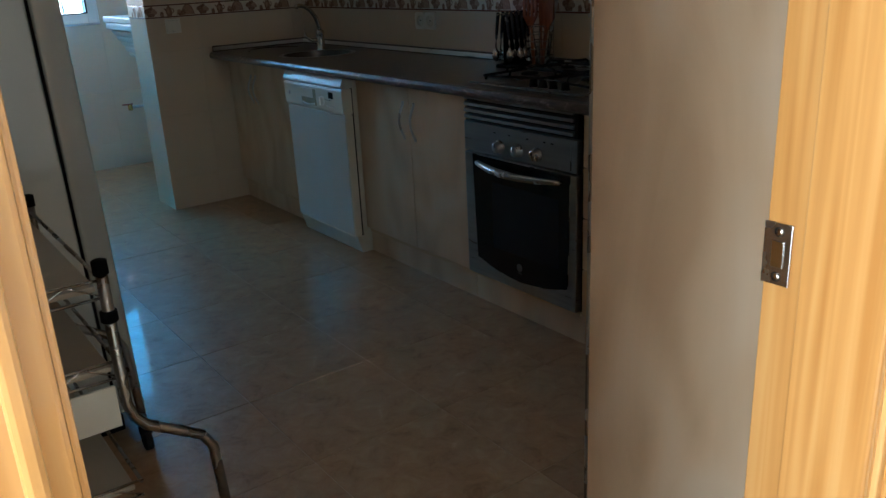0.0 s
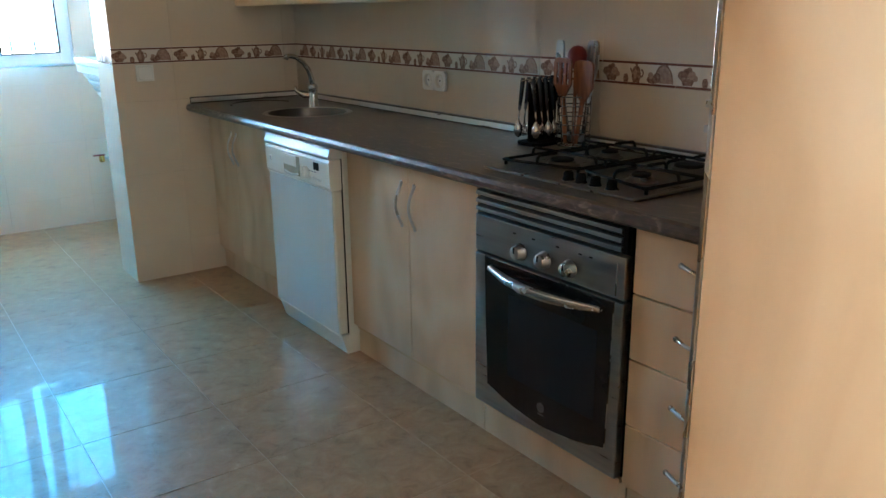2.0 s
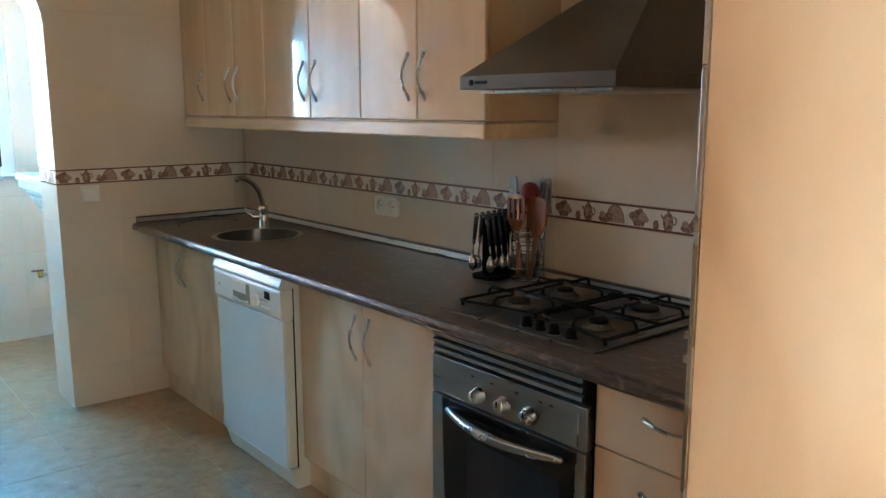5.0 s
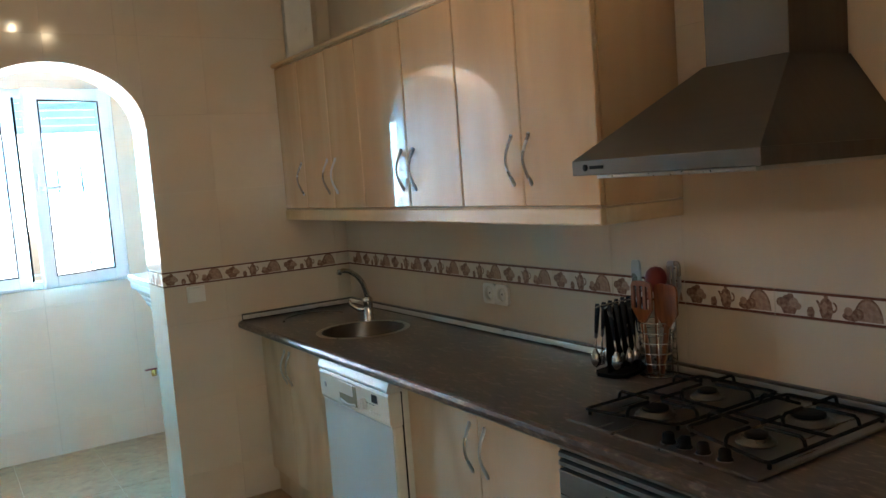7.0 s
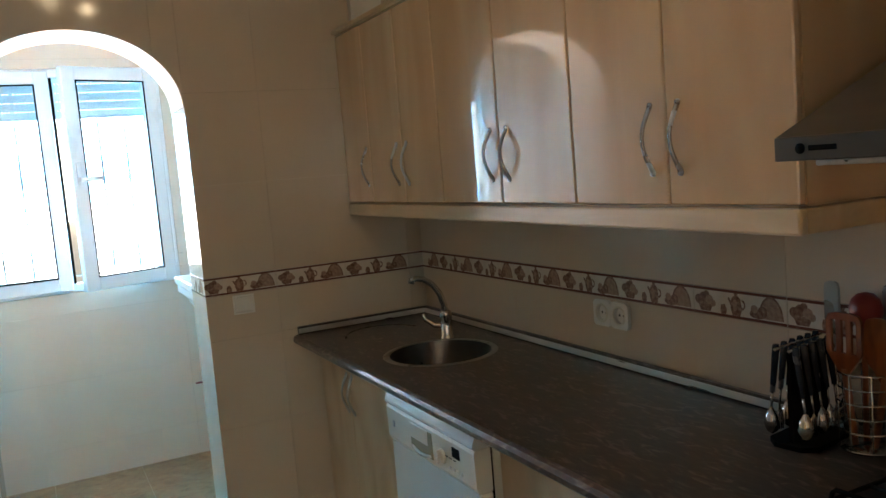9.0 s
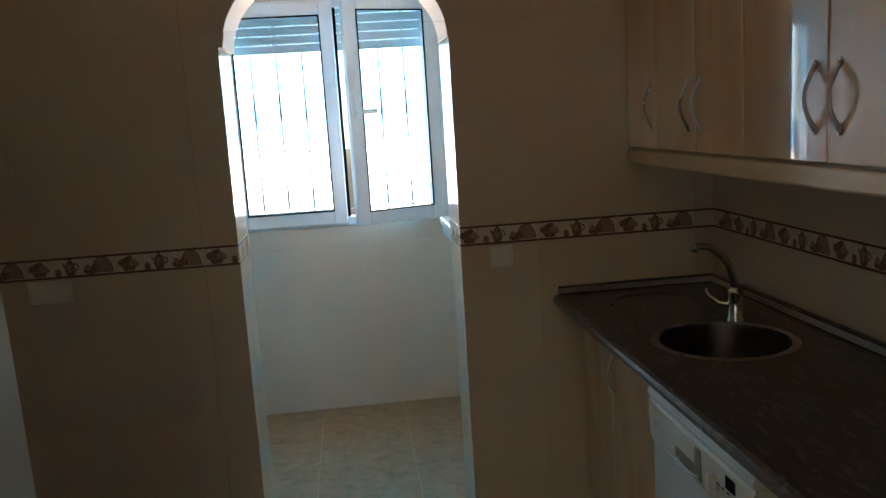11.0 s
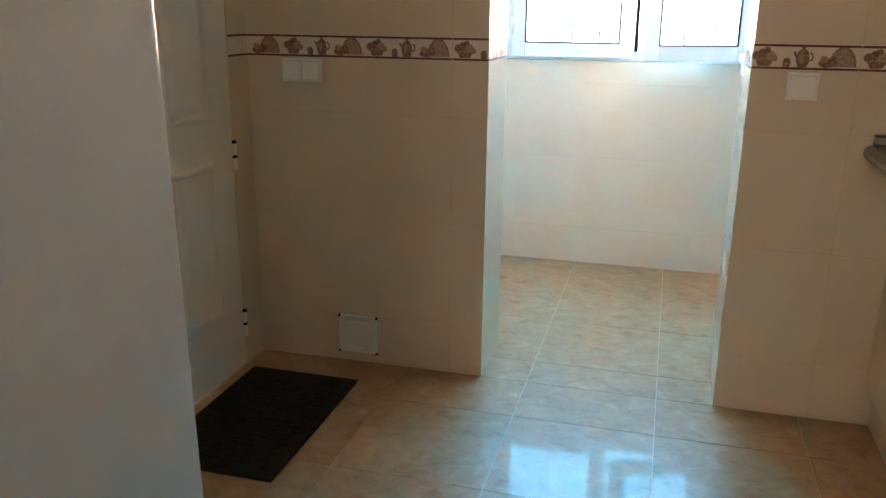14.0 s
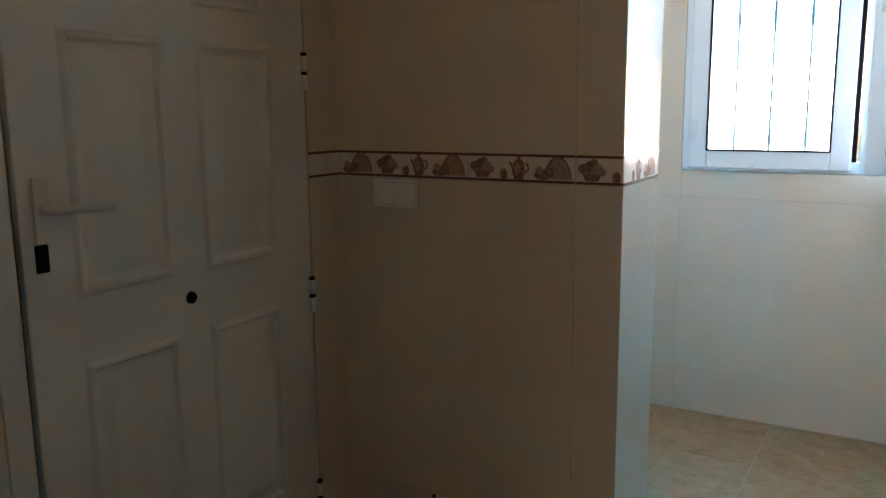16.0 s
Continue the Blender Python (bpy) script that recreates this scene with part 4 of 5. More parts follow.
part("cove", B(CX + 0.004, XR - 0.004, 2.79, 5.046, 2.101, 2.107), MAPLE_EDGE, cc)
part("top_board", B(CX - 0.014, XR - 0.004, 2.770, 5.046, 2.107, 2.124, 0.005), MAPLE_EDGE, cc)

# tall cabinet beside the doorway
tc = thing("tall_cabinet", (2.1, 1.14, 0), "tall light maple cabinet with metal edge strip beside the doorway", "cabinet")
part("side_panel", B(1.488, 1.507, YD + 0.005, 1.4352, 0.0, 2.20, 0.001), MAPLE, tc)
part("body", B(1.508, XR - 0.004, YD + 0.005, 1.416, 0.0, 2.20), MAPLE_EDGE, tc)
for a, b in ((1.5085, 2.115), (2.119, XR - 0.006)):
    d = part("door", B(a, b, 1.420, 1.439, 0.12, 2.195, 0.003), MAPLE, tc)
part("edge_strip", B(1.4845, 1.4895, 1.4355, 1.4415, 0.115, 2.197, 0.001), NICKEL, tc, "narrow metal edge strip")
for z in (1.196, 1.222):
    part("catch", B(1.485, 1.491, 1.441, 1.447, z - 0.004, z + 0.004, 0.001), NICKEL, tc)

# side-by-side fridge
fg = thing("fridge_freezer", (0.5, 3.1, 0), "large white two-door fridge with black centre grip channel", "fridge")
G0, G1 = 2.665, 3.528
part("body", B(0.18, 0.772, G0 + 0.004, G1 - 0.004, 0.03, 1.76, 0.006), FRIDGE_WHITE, fg)
part("door_gasket", B(0.772, 0.780, G0 + 0.008, G1 - 0.012, 0.07, 1.755), BLACK, fg)
part("freezer_door", B(0.780, 0.854, G0, 2.994, 0.07, 1.765, 0.009, seg=4), FRIDGE_WHITE, fg, "narrow white freezer door")
part("fridge_door", B(0.780, 0.854, 3.056, G1, 0.07, 1.765, 0.009, seg=4), FRIDGE_WHITE, fg, "wide white fridge door")
part("grip_channel", B(0.782, 0.850, 2.988, 3.062, 0.072, 1.762), BLACK, fg, "black vertical grip channel")
part("kick_grille", B(0.70, 0.79, G0 + 0.01, G1 - 0.01, 0.012, 0.064, 0.004), BLACK, fg)
for x in (0.25, 0.72):
    for y in (G0 + 0.06, G1 - 0.06):
        part("foot", Z((x, y, 0.0), [(0.02, 0.0), (0.02, 0.03)], 12), BLACK, fg)
fg.rotation_euler = (0, radians(-1.0), 0)
fg.location = (0.512, 3.1, 0.0)
part("badge", B(0.8535, 0.8555, 3.40, 3.47, 1.60, 1.615), NICKEL, fg)

# wire trolley beside the fridge
tr = thing("kitchen_trolley", (0.45, 2.25, 0), "wheeled wire trolley with beige shelves and bent tube legs", "trolley")
TX0, TX1, TY0, TY1 = 0.245, 0.655, 1.90, 2.55
for x in (TX0, TX1):
    for y in (TY0, TY1):
        s = 1 if x == TX1 else -1
        if s > 0:
            pts = [(x, y, 0.80), (x, y, 0.50), (x + 0.01, y, 0.465), (x + 0.03, y, 0.438), (x + 0.095, y, 0.398), (x + 0.138, y, 0.370), (x + 0.158, y, 0.334), (x + 0.17, y, 0.12), (x + 0.172, y, 0.085)]
        else:
            pts = [(x, y, 0.80), (x, y, 0.085)]
        lg = part("leg", T(pts, 0.0115, 10), DARK_METAL, tr, "dark chrome tube leg")
        part("collar", Z((x, y, 0.70), [(0.0145, -0.022), (0.017, -0.02), (0.017, 0.0), (0.0145, 0.002)], 14), BLACK, lg)
        part("end_cap", Z((x, y, 0.775), [(0.0118, 0.0), (0.015, 0.001), (0.015, 0.028), (0.008, 0.031), (0.0, 0.031)], 14), BLACK, lg)
        cxw = pts[-1][0]
        part("castor", Z((cxw - 0.012, y, 0.032), [(0.012, 0.0), (0.030, 0.002), (0.032, 0.006), (0.032, 0.018), (0.030, 0.022), (0.012, 0.024)], 18, "x"), RUBBER, lg, "black castor wheel")
        part("castor_fork", B(cxw - 0.017, cxw + 0.017, y - 0.012, y + 0.012, 0.05, 0.09, 0.004), BLACK, lg)
for z, boxed in ((0.745, False), (0.575, False), (0.30, False)):
    sh = part("shelf", B(TX0 + 0.012, TX1 - 0.012, TY0 + 0.012, TY1 - 0.012, z - 0.006, z + 0.006, 0.003), varied("beige_board", [(0.3, (0.36, 0.31, 0.24)), (0.7, (0.44, 0.38, 0.30))], (4, 4, 4), rough=0.4), tr, "beige board shelf")
    for y in (TY0, TY1):
        for dz in (0.0, 0.036):
            part("wire_rail", T([(TX0, y, z - 0.016 + dz), (TX1, y, z - 0.016 + dz)], 0.0032, 6), CHROME, sh, "bright steel wire rail")
        n = 6
        zig = [(TX0 + (TX1 - TX0) * i / n, y, z - 0.016 + (0.036 if i % 2 else 0.0)) for i in range(n + 1)]
        part("zigzag_wire", T(zig, 0.002, 6), CHROME, sh, "bright zigzag wire")
    for x in (TX0, TX1):
        part("side_rail", T([(x, TY0, z + 0.016), (x, TY1, z + 0.016)], 0.0042, 8), DARK_METAL, sh, "dark metal side rail")
part("front_panel", B(TX0 + 0.015, TX1 - 0.015, TY0 - 0.003, TY0 + 0.004, 0.455, 0.545, 0.002), CREAM, tr, "pale panel under the shelf")

# ---- things on the worktop ----
CXC, CYC = 2.640, 2.958
cu = thing("cutlery_stand", (CXC, CYC, TOP), "black rack of hanging steel cutlery with dark handles", "cutlery stand")
ct = math.radians(9)


def on_stand(u, v):
    """Room place of a point u along and v across the stand's rail."""
    return CXC + u * math.cos(ct) - v * math.sin(ct), CYC + u * math.sin(ct) + v * math.cos(ct)


part("base", P([on_stand(u, v) for u, v in ((-0.085, -0.03), (-0.06, -0.055), (0.06, -0.055), (0.085, -0.03), (0.085, 0.03), (0.06, 0.055), (-0.06, 0.055), (-0.085, 0.03))], "z", TOP + 0.0005, TOP + 0.012), BLACK, cu)
part("back_plate", P([on_stand(u, v) for u, v in ((-0.07, -0.004), (0.07, -0.004), (0.07, 0.004), (-0.07, 0.004))], "z", TOP + 0.0125, TOP + 0.205), BLACK, cu)
for v in (-0.016, 0.016):
    part("rail", T([(*on_stand(-0.092, v), TOP + 0.214), (*on_stand(0.088, v), TOP + 0.214)], 0.0032, 8), CHROME, cu)
for v in (-1, 1):
    for i in range(6):
        u = -0.078 + i * 0.031
        hx1, hy1 = on_stand(u, v * 0.022)
        hx2, hy2 = on_stand(u, v * 0.034)
        it = part("cutlery_handle", T([(hx1, hy1, TOP + 0.222), (hx1, hy1, TOP + 0.214), (hx2, hy2, TOP + 0.118)], [0.0058, 0.0078, 0.0055], 8), HANDLE_BLACK, cu)
        hd3 = bmesh.new()
        ex, ey = on_stand(u, v * 0.038)
        tube(hd3, [(hx2, hy2, TOP + 0.120), (ex, ey, TOP + 0.078)], 0.0028, 6)
        if i % 3 != 1:
            lathe(hd3, (ex, ey, TOP + 0.055), [(0.0, -0.030), (0.011, -0.022), (0.0165, -0.006), (0.013, 0.012), (0.004, 0.028), (0.0, 0.03)], 12)
        else:
            for q in (-0.008, -0.0027, 0.0027, 0.008):
                tube(hd3, [(ex, ey, TOP + 0.078), (ex + q, ey, TOP + 0.064), (ex + q, ey, TOP + 0.028)], 0.0016, 6)
        part("cutlery_head", hd3, CHROME, it, "polished steel head")

bk = thing("utensil_basket", (2.682, 2.850, TOP), "chrome wire basket of orange wooden spoons and ladles", "utensil holder")
UX, UY, UR = 2.682, 2.850, 0.054
for z in (0.006, 0.045, 0.075, 0.105, 0.135, 0.165):
    part("wire_ring", T([(UX + UR * math.cos(2 * math.pi * i / 24), UY + UR * math.sin(2 * math.pi * i / 24), TOP + z) for i in range(25)], 0.0022, 6), CHROME, bk)
for i in range(8):
    a = 2 * math.pi * i / 8
    part("upright_wire", T([(UX + UR * math.cos(a), UY + UR * math.sin(a), TOP + 0.004), (UX + UR * math.cos(a), UY + UR * math.sin(a), TOP + 0.168)], 0.002, 6), CHROME, bk)
part("bottom", Z((UX, UY, TOP + 0.003), [(UR, 0.0), (UR, 0.003), (0.0, 0.003)], 24), CHROME, bk)


def spatula(name, dx, dy, lean, z0, head, w, mat, label, slots=0):
    """A flat turner standing in the basket; its blade starts z0 above the worktop."""
    x, y = UX + dx, UY + dy
    u = thing(name, (x, y, TOP + 0.01), label, "utensil")
    tx, ty = x + lean[0], y + lean[1]
    part("stem", T([(x, y, TOP + 0.012), (tx, ty, TOP + z0 + 0.012)], [0.007, 0.008], 8), mat, u)
    b = bmesh.new()
    zb = TOP + z0
    prism(b, [(ty + p, zb + q) for p, q in ((-0.009, 0.0), (-w, 0.045), (w, 0.045), (0.009, 0.0))], "x", tx - 0.0035, tx + 0.0035)
    if slots:
        n = slots * 2 + 1
        for i in range(0, n, 2):
            a, c = ty - w + 2 * w * i / n, ty - w + 2 * w * (i + 1) / n
            box(b, tx - 0.0035, tx + 0.0035, a, c, zb + 0.0448, zb + head - 0.015)
    else:
        box(b, tx - 0.0035, tx + 0.0035, ty - w, ty + w, zb + 0.0448, zb + head - 0.015)
    prism(b, [(ty + p, zb + q) for p, q in ((-w, head - 0.0152), (-w * 0.85, head - 0.004), (-w * 0.5, head), (w * 0.5, head), (w * 0.85, head - 0.004), (w, head - 0.0152))], "x", tx - 0.0035, tx + 0.0035)
    part("blade", b, mat, u)
    return u


spatula("wooden_spatula", -0.024, 0.012, (-0.008, 0.012), 0.158, 0.128, 0.040, ORANGE_WOOD, "slotted orange-brown wooden spatula in the wire basket", 3)
spatula("wooden_spatula", -0.010, -0.022, (-0.004, -0.030), 0.150, 0.130, 0.042, ORANGE_WOOD, "plain orange-brown wooden spatula in the wire basket")
spatula("steel_turner", 0.010, 0.030, (0.0, 0.052), 0.215, 0.125, 0.017, NICKEL, "grey steel spoon leaning in the wire basket")
spatula("steel_turner", 0.026, -0.014, (0.014, -0.024), 0.215, 0.125, 0.024, NICKEL, "steel kitchen turner in the wire basket", 2)
la = thing("red_spoon", (UX + 0.012, UY + 0.01, TOP + 0.01), "red-headed serving ladle in the wire basket", "utensil")
part("stem", T([(UX + 0.012, UY + 0.012, TOP + 0.012), (UX + 0.012, UY + 0.010, TOP + 0.26)], 0.006, 8), ORANGE_WOOD, la)
part("head", Z((UX + 0.012, UY + 0.006, TOP + 0.288), [(0.0, -0.045), (0.020, -0.034), (0.031, -0.010), (0.032, 0.006), (0.027, 0.022), (0.016, 0.033), (0.0, 0.037)], 18), RED, la)

# ---- small fittings on the walls ----


def holed_square(bm, x, yc, zc, half, r, depth):
    """A square plate on the counter wall with a round well."""
    outer, inner, n = [], [], 24
    for i in range(n):
        a = 2 * math.pi * (i + 0.5) / n
        c, d = math.cos(a), math.sin(a)
        q = half / max(abs(c), abs(d))
        outer.append((yc + q * c, zc + q * d))
        inner.append((yc + r * c, zc + r * d))
    fo = [bm.verts.new((x - depth, *p)) for p in outer]
    bo2 = [bm.verts.new((x, *p)) for p in outer]
    fi = [bm.verts.new((x - depth, *p)) for p in inner]
    bi = [bm.verts.new((x - 0.001, *p)) for p in inner]
    for i in range(n):
        k = (i + 1) % n
        bm.faces.new((fo[i], fo[k], fi[k], fi[i]))
        bm.faces.new((fo[i], bo2[i], bo2[k], fo[k]))
        bm.faces.new((fi[i], fi[k], bi[k], bi[i]))
    bm.faces.new(bi)
    return bm


def wall_switch(x, z, w, h, gangs, label):
    u = thing("light_switch", (x, YA, z), label, "switch", "white light switches")
    y = YA - 0.0005
    f = bmesh.new()
    e = 0.009
    for a, b, c, d in ((x - w / 2, x + w / 2, z + h / 2 - e, z + h / 2), (x - w / 2, x + w / 2, z - h / 2, z - h / 2 + e), (x - w / 2, x - w / 2 + e, z - h / 2 + e, z + h / 2 - e), (x + w / 2 - e, x + w / 2, z - h / 2 + e, z + h / 2 - e)):
        box(f, a, b, y - 0.011, y, c, d, 0.002)
    part("frame", f, WHITE_PLASTIC, u)
    # dark sheet that paints the shade in the gaps round the rockers
    part("shade_backing", B(x - w / 2 + e, x + w / 2 - e, y - 0.004, y, z - h / 2 + e, z + h / 2 - e), IRON, u)
    for i in range(gangs):
        a = x - w / 2 + e + i * (w - 2 * e) / gangs
        b = a + (w - 2 * e) / gangs
        part("rocker", P([(y - 0.004, z - h / 2 + e + 0.0012), (y - 0.015, z - h / 2 + e + 0.0012), (y - 0.010, z + h / 2 - e - 0.0012), (y - 0.004, z + h / 2 - e - 0.0012)], "x", a + 0.0012, b - 0.0012), WHITE_PLASTIC, u)
    return u


wall_switch(0.361, 1.049, 0.145, 0.078, 2, "white double light switch under the tile border")
wall_switch(1.937, 1.047, 0.085, 0.078, 1, "white single light switch beside the arch")
so = thing("wall_socket", (XR, 3.735, 1.044), "white double wall socket above the worktop", "socket")
for c in (3.694, 3.776):
    fs2 = part("socket_plate", holed_square(bmesh.new(), XR - 0.0005, c, 1.044, 0.0402, 0.0235, 0.012), WHITE_PLASTIC, so)
    part("rim_ring", Z((XR - 0.0125, c, 1.044), [(0.030, 0.0), (0.029, -0.002), (0.0245, -0.002), (0.0236, 0.0)], 24, "x", False), CREAM, fs2)
    for dy in (-0.0095, 0.0095):
        part("pin_hole", Z((XR - 0.0016, c + dy, 1.044), [(0.0032, 0.0), (0.0032, -0.0012), (0.0, -0.0012)], 10, "x"), BLACK, fs2)

vg = thing("vent_grille", (0.545, YA, 0.11), "white louvred vent grille low on the wall, four screws", "vent")
vf = bmesh.new()
for a in ((0.472, 0.492, 0.038, 0.180), (0.598, 0.618, 0.038, 0.180), (0.492, 0.598, 0.038, 0.056), (0.492, 0.598, 0.162, 0.180)):
    box(vf, a[0], a[1], YA - 0.012, YA - 0.0005, a[2], a[3], 0.002)
part("frame", vf, WHITE_PLASTIC, vg)
# no real opening: a dark sheet gives the shade between the slats
part("shade_backing", B(0.490, 0.600, YA - 0.003, YA - 0.0005, 0.054, 0.164), IRON, vg, "dark sheet standing in for shade behind the slats")
for i in range(9):
    z = 0.060 + i * 0.0115
    part("slat", P([(YA - 0.013, z), (YA - 0.006, z + 0.007), (YA - 0.004, z + 0.007), (YA - 0.011, z)], "x", 0.492, 0.598), WHITE_PLASTIC, vg)
for x in (0.474, 0.616):
    for z in (0.040, 0.178):
        part("screw", Z((x, YA - 0.008, z), [(0.0055, 0.0), (0.005, -0.005), (0.0, -0.006)][::1], 10, "y"), BLACK, vg, "dark screw head")

mat = thing("door_mat", (0.41, 4.55, 0), "dark ribbed rubber door mat on the tiles", "mat")
part("base", B(0.205, 0.605, 4.222, 4.880, 0.0005, 0.007, 0.003), RUBBER, mat)
bo = bmesh.new()
for a in ((0.205, 0.605, 4.222, 4.262), (0.205, 0.605, 4.840, 4.880), (0.205, 0.245, 4.262, 4.840), (0.565, 0.605, 4.262, 4.840)):
    box(bo, *a, 0.007, 0.0095, 0.001)
part("border", bo, RUBBER, mat)
for i in range(22):
    y = 4.272 + i * 0.0257
    part("rib", B(0.25, 0.56, y, y + 0.013, 0.006, 0.0115, 0.003), RUBBER, mat)

# pale upright box on top of the wall cabinets
du = thing("pale_upright_box", (2.57, 5.03, 2.134), "pale upright box between wall cabinets and ceiling", "duct")
part("casing", B(2.497, 2.640, 5.012, YA - 0.001, 2.1245, CEIL, 0.004), WHITE_PLASTIC, du)

# ceiling spotlights
cs = thing("ceiling_spotlight", (1.54, 3.5, CEIL), "small ceiling spotlight bar with two lit heads", "ceiling lamp")
part("bar", B(1.36, 1.72, 3.46, 3.50, CEIL - 0.022, CEIL - 0.001, 0.005), NICKEL, cs)
for hx2, hy2, hz2 in ((1.62, 3.52, 2.515), (1.45, 3.44, 2.575)):
    hd2 = part("lamp_head", Z((hx2, hy2, hz2 + 0.03), [(0.038, 0.0), (0.040, 0.002), (0.036, 0.05), (0.018, 0.065), (0.0, 0.066)][::1], 24, "z", False), NICKEL, cs, "metal spotlight head")
    part("stem", T([(hx2, hy2, hz2 + 0.092), (hx2, 3.48, CEIL - 0.02)], 0.006, 8), NICKEL, hd2)

# laundry basin and valve in the alcove
lb = thing("laundry_basin", (2.08, 5.73, 0.83), "white ribbed laundry basin fixed to the alcove wall", "laundry sink")
by0, by1 = 5.46, 6.04
part("rim", B(1.826, BX1 - 0.002, by0, by1, 1.052, 1.090, 0.008, seg=3), ENAMEL, lb)
part("lower_rim", B(1.836, BX1 - 0.002, by0 + 0.006, by1 - 0.006, 1.008, 1.050, 0.008, seg=3), ENAMEL, lb)
for i in range(5):
    z1 = 1.006 - i * 0.037
    x0 = 1.862 + i * 0.020
    part("rib", P([(x0 + 0.012, z1), (x0, z1 - 0.008), (x0 + 0.004, z1 - 0.020), (x0 + 0.016, z1 - 0.0365), (BX1 - 0.002, z1 - 0.0365), (BX1 - 0.002, z1)], "y", by0 + 0.03, by1 - 0.03 - i * 0.006), ENAMEL, lb)
vv = thing("water_valve", (2.1, 6.187, 0.481), "red-handled water valve on a wall pipe", "valve")
part("pipe", T([(BX1 + 0.001, 6.187, 0.47), (1.95, 6.187, 0.47)], 0.009, 10), NICKEL, vv)
part("valve_body", Z((1.945, 6.187, 0.47), [(0.013, -0.02), (0.016, -0.012), (0.016, 0.012), (0.013, 0.02)], 14), BRASS, vv)
part("lever", B(1.895, 1.965, 6.178, 6.196, 0.488, 0.497, 0.003), RED, vv, "red plastic lever")

# ---- tiles ----
JX, JY, PX, PY = 1.168, 3.04, 0.442, 0.438


def tile_mesh(w, h, t, gap, mat, name, bevel=0.0015):
    return mesh_of(name, box(bmesh.new(), gap / 2, w - gap / 2, gap / 2, h - gap / 2, -t, 0, bevel, 0, 1), mat)


def floor_tiles(parent, x0, x1, y0, y1):
    cache = {}
    for i in range(-6, 8):
        for k in range(-8, 12):
            a0, a1 = max(x0, JX + i * PX), min(x1, JX + (i + 1) * PX)
            b0, b1 = max(y0, JY + k * PY), min(y1, JY + (k + 1) * PY)
            if a1 - a0 < 0.01 or b1 - b0 < 0.01:
                continue
            key = (round(a1 - a0, 3), round(b1 - b0, 3))
            if key not in cache:
                cache[key] = tile_mesh(key[0], key[1], 0.0025, 0.0022, FLOOR_TILE, "floor_tile", 0.0006)
            piece("floor_tile", cache[key], parent, (a0, b0, 0.0))


floor_tiles(floor, XL, XR, YD - 0.07, YA + 0.0)
floor_tiles(floor_alcove, BX0, BX1, YA + 0.0, YB)

# wall tiles stand 6 mm proud of the wall; rows and the border course
ROWS_Z = [0.0, 0.185, 0.548, 0.911, 1.092, 1.166, 1.53, 1.89, 2.25, 2.61, CEIL]
TW = 0.2985


def wall_tiles(parent, s0, s1, joint, place, rows, low=None):
    """Tiles along a wall: s runs along it, place(s, z) turns a cell corner into the room; low(s): underside of an arch."""
    cache = {}
    first = math.floor((s0 - joint) / TW)
    for r in range(len(rows) - 1):
        z0, z1 = rows[r], rows[r + 1]
        if abs(z0 - 1.092) < 1e-6:
            continue
        for i in range(first, first + 20):
            a0, a1 = max(s0, joint + i * TW), min(s1, joint + (i + 1) * TW)
            if a1 - a0 < 0.012:
                continue
            yield_cell(parent, cache, a0, a1, z0, z1, place, low)


def yield_cell(parent, cache, a0, a1, z0, z1, place, low):
    g = 0.0003
    if low is not None:
        us = [a0 + g + (a1 - a0 - 2 * g) * q / 12 for q in range(13)]
        zs = [min(max(z0 + g, low(u)), z1 - g) for u in us]
        if all(z >= z1 - g - 1e-6 for z in zs):
            return
        if any(z > z0 + g + 1e-6 for z in zs):
            bm = bmesh.new()
            pts = [(u - a0, z - z0) for u, z in zip(us, zs)] + [(a1 - g - a0, z1 - g - z0), (a0 + g - a0, z1 - g - z0)]
            prism(bm, pts, "y", 0.0, 0.006)
            loc, rz = place(a0, z0)
            piece("wall_tile", mesh_of("wall_tile", bm, WALL_TILE), parent, loc, rz)
            return
    key = (round(a1 - a0, 3), round(z1 - z0, 3))
    if key not in cache:
        cache[key] = mesh_of("wall_tile", box(bmesh.new(), g, key[0] - g, 0.0, 0.006, g, key[1] - g), WALL_TILE)
    loc, rz = place(a0, z0)
    piece("wall_tile", cache[key], parent, loc, rz)


def on_arch_wall(s, z):
    return (s, YA, z), 0.0


def on_counter_wall(s, z):
    return (XR, -s, z), -math.pi / 2


def on_left_wall(s, z):
    return (XL, s, z), math.pi / 2


def on_back_wall(s, z):
    return (s, YB, z), 0.0


wall_tiles(wall_arch, XL, AX0, 0.288, on_arch_wall, ROWS_Z)
wall_tiles(wall_arch, AX1, XR, 2.081, on_arch_wall, ROWS_Z)
wall_tiles(wall_arch, AX0, AX1, AX0 + 0.094, on_arch_wall, [1.84, 1.89, 2.25, 2.61, CEIL], arch_z)
wall_tiles(wall_counter, -YA, -YD, -3.693, on_counter_wall, ROWS_Z)
wall_tiles(wall_left, EY1 + 0.002, YA, 4.92, on_left_wall, ROWS_Z)
wall_tiles(wall_left, YD, EY0 - 0.052, 3.9, on_left_wall, ROWS_Z)
wall_tiles(wall_window, BX0, WX0 - 0.002, 0.543, on_back_wall, [0, 0.185, 0.548, 0.911, 1.092] + [1.0921, 1.166, 1.53, 1.89, 2.25, 2.61, CEIL])
wall_tiles(wall_window, WX1 + 0.002, BX1, 1.936, on_back_wall, [0, 0.185, 0.548, 0.911, 1.0921, 1.166, 1.53, 1.89, 2.25, 2.61, CEIL])
wall_tiles(wall_window, WX0 - 0.002, WX1 + 0.002, 0.8415, on_back_wall, [0, 0.185, 0.548, 0.911, WZ0 - 0.003])
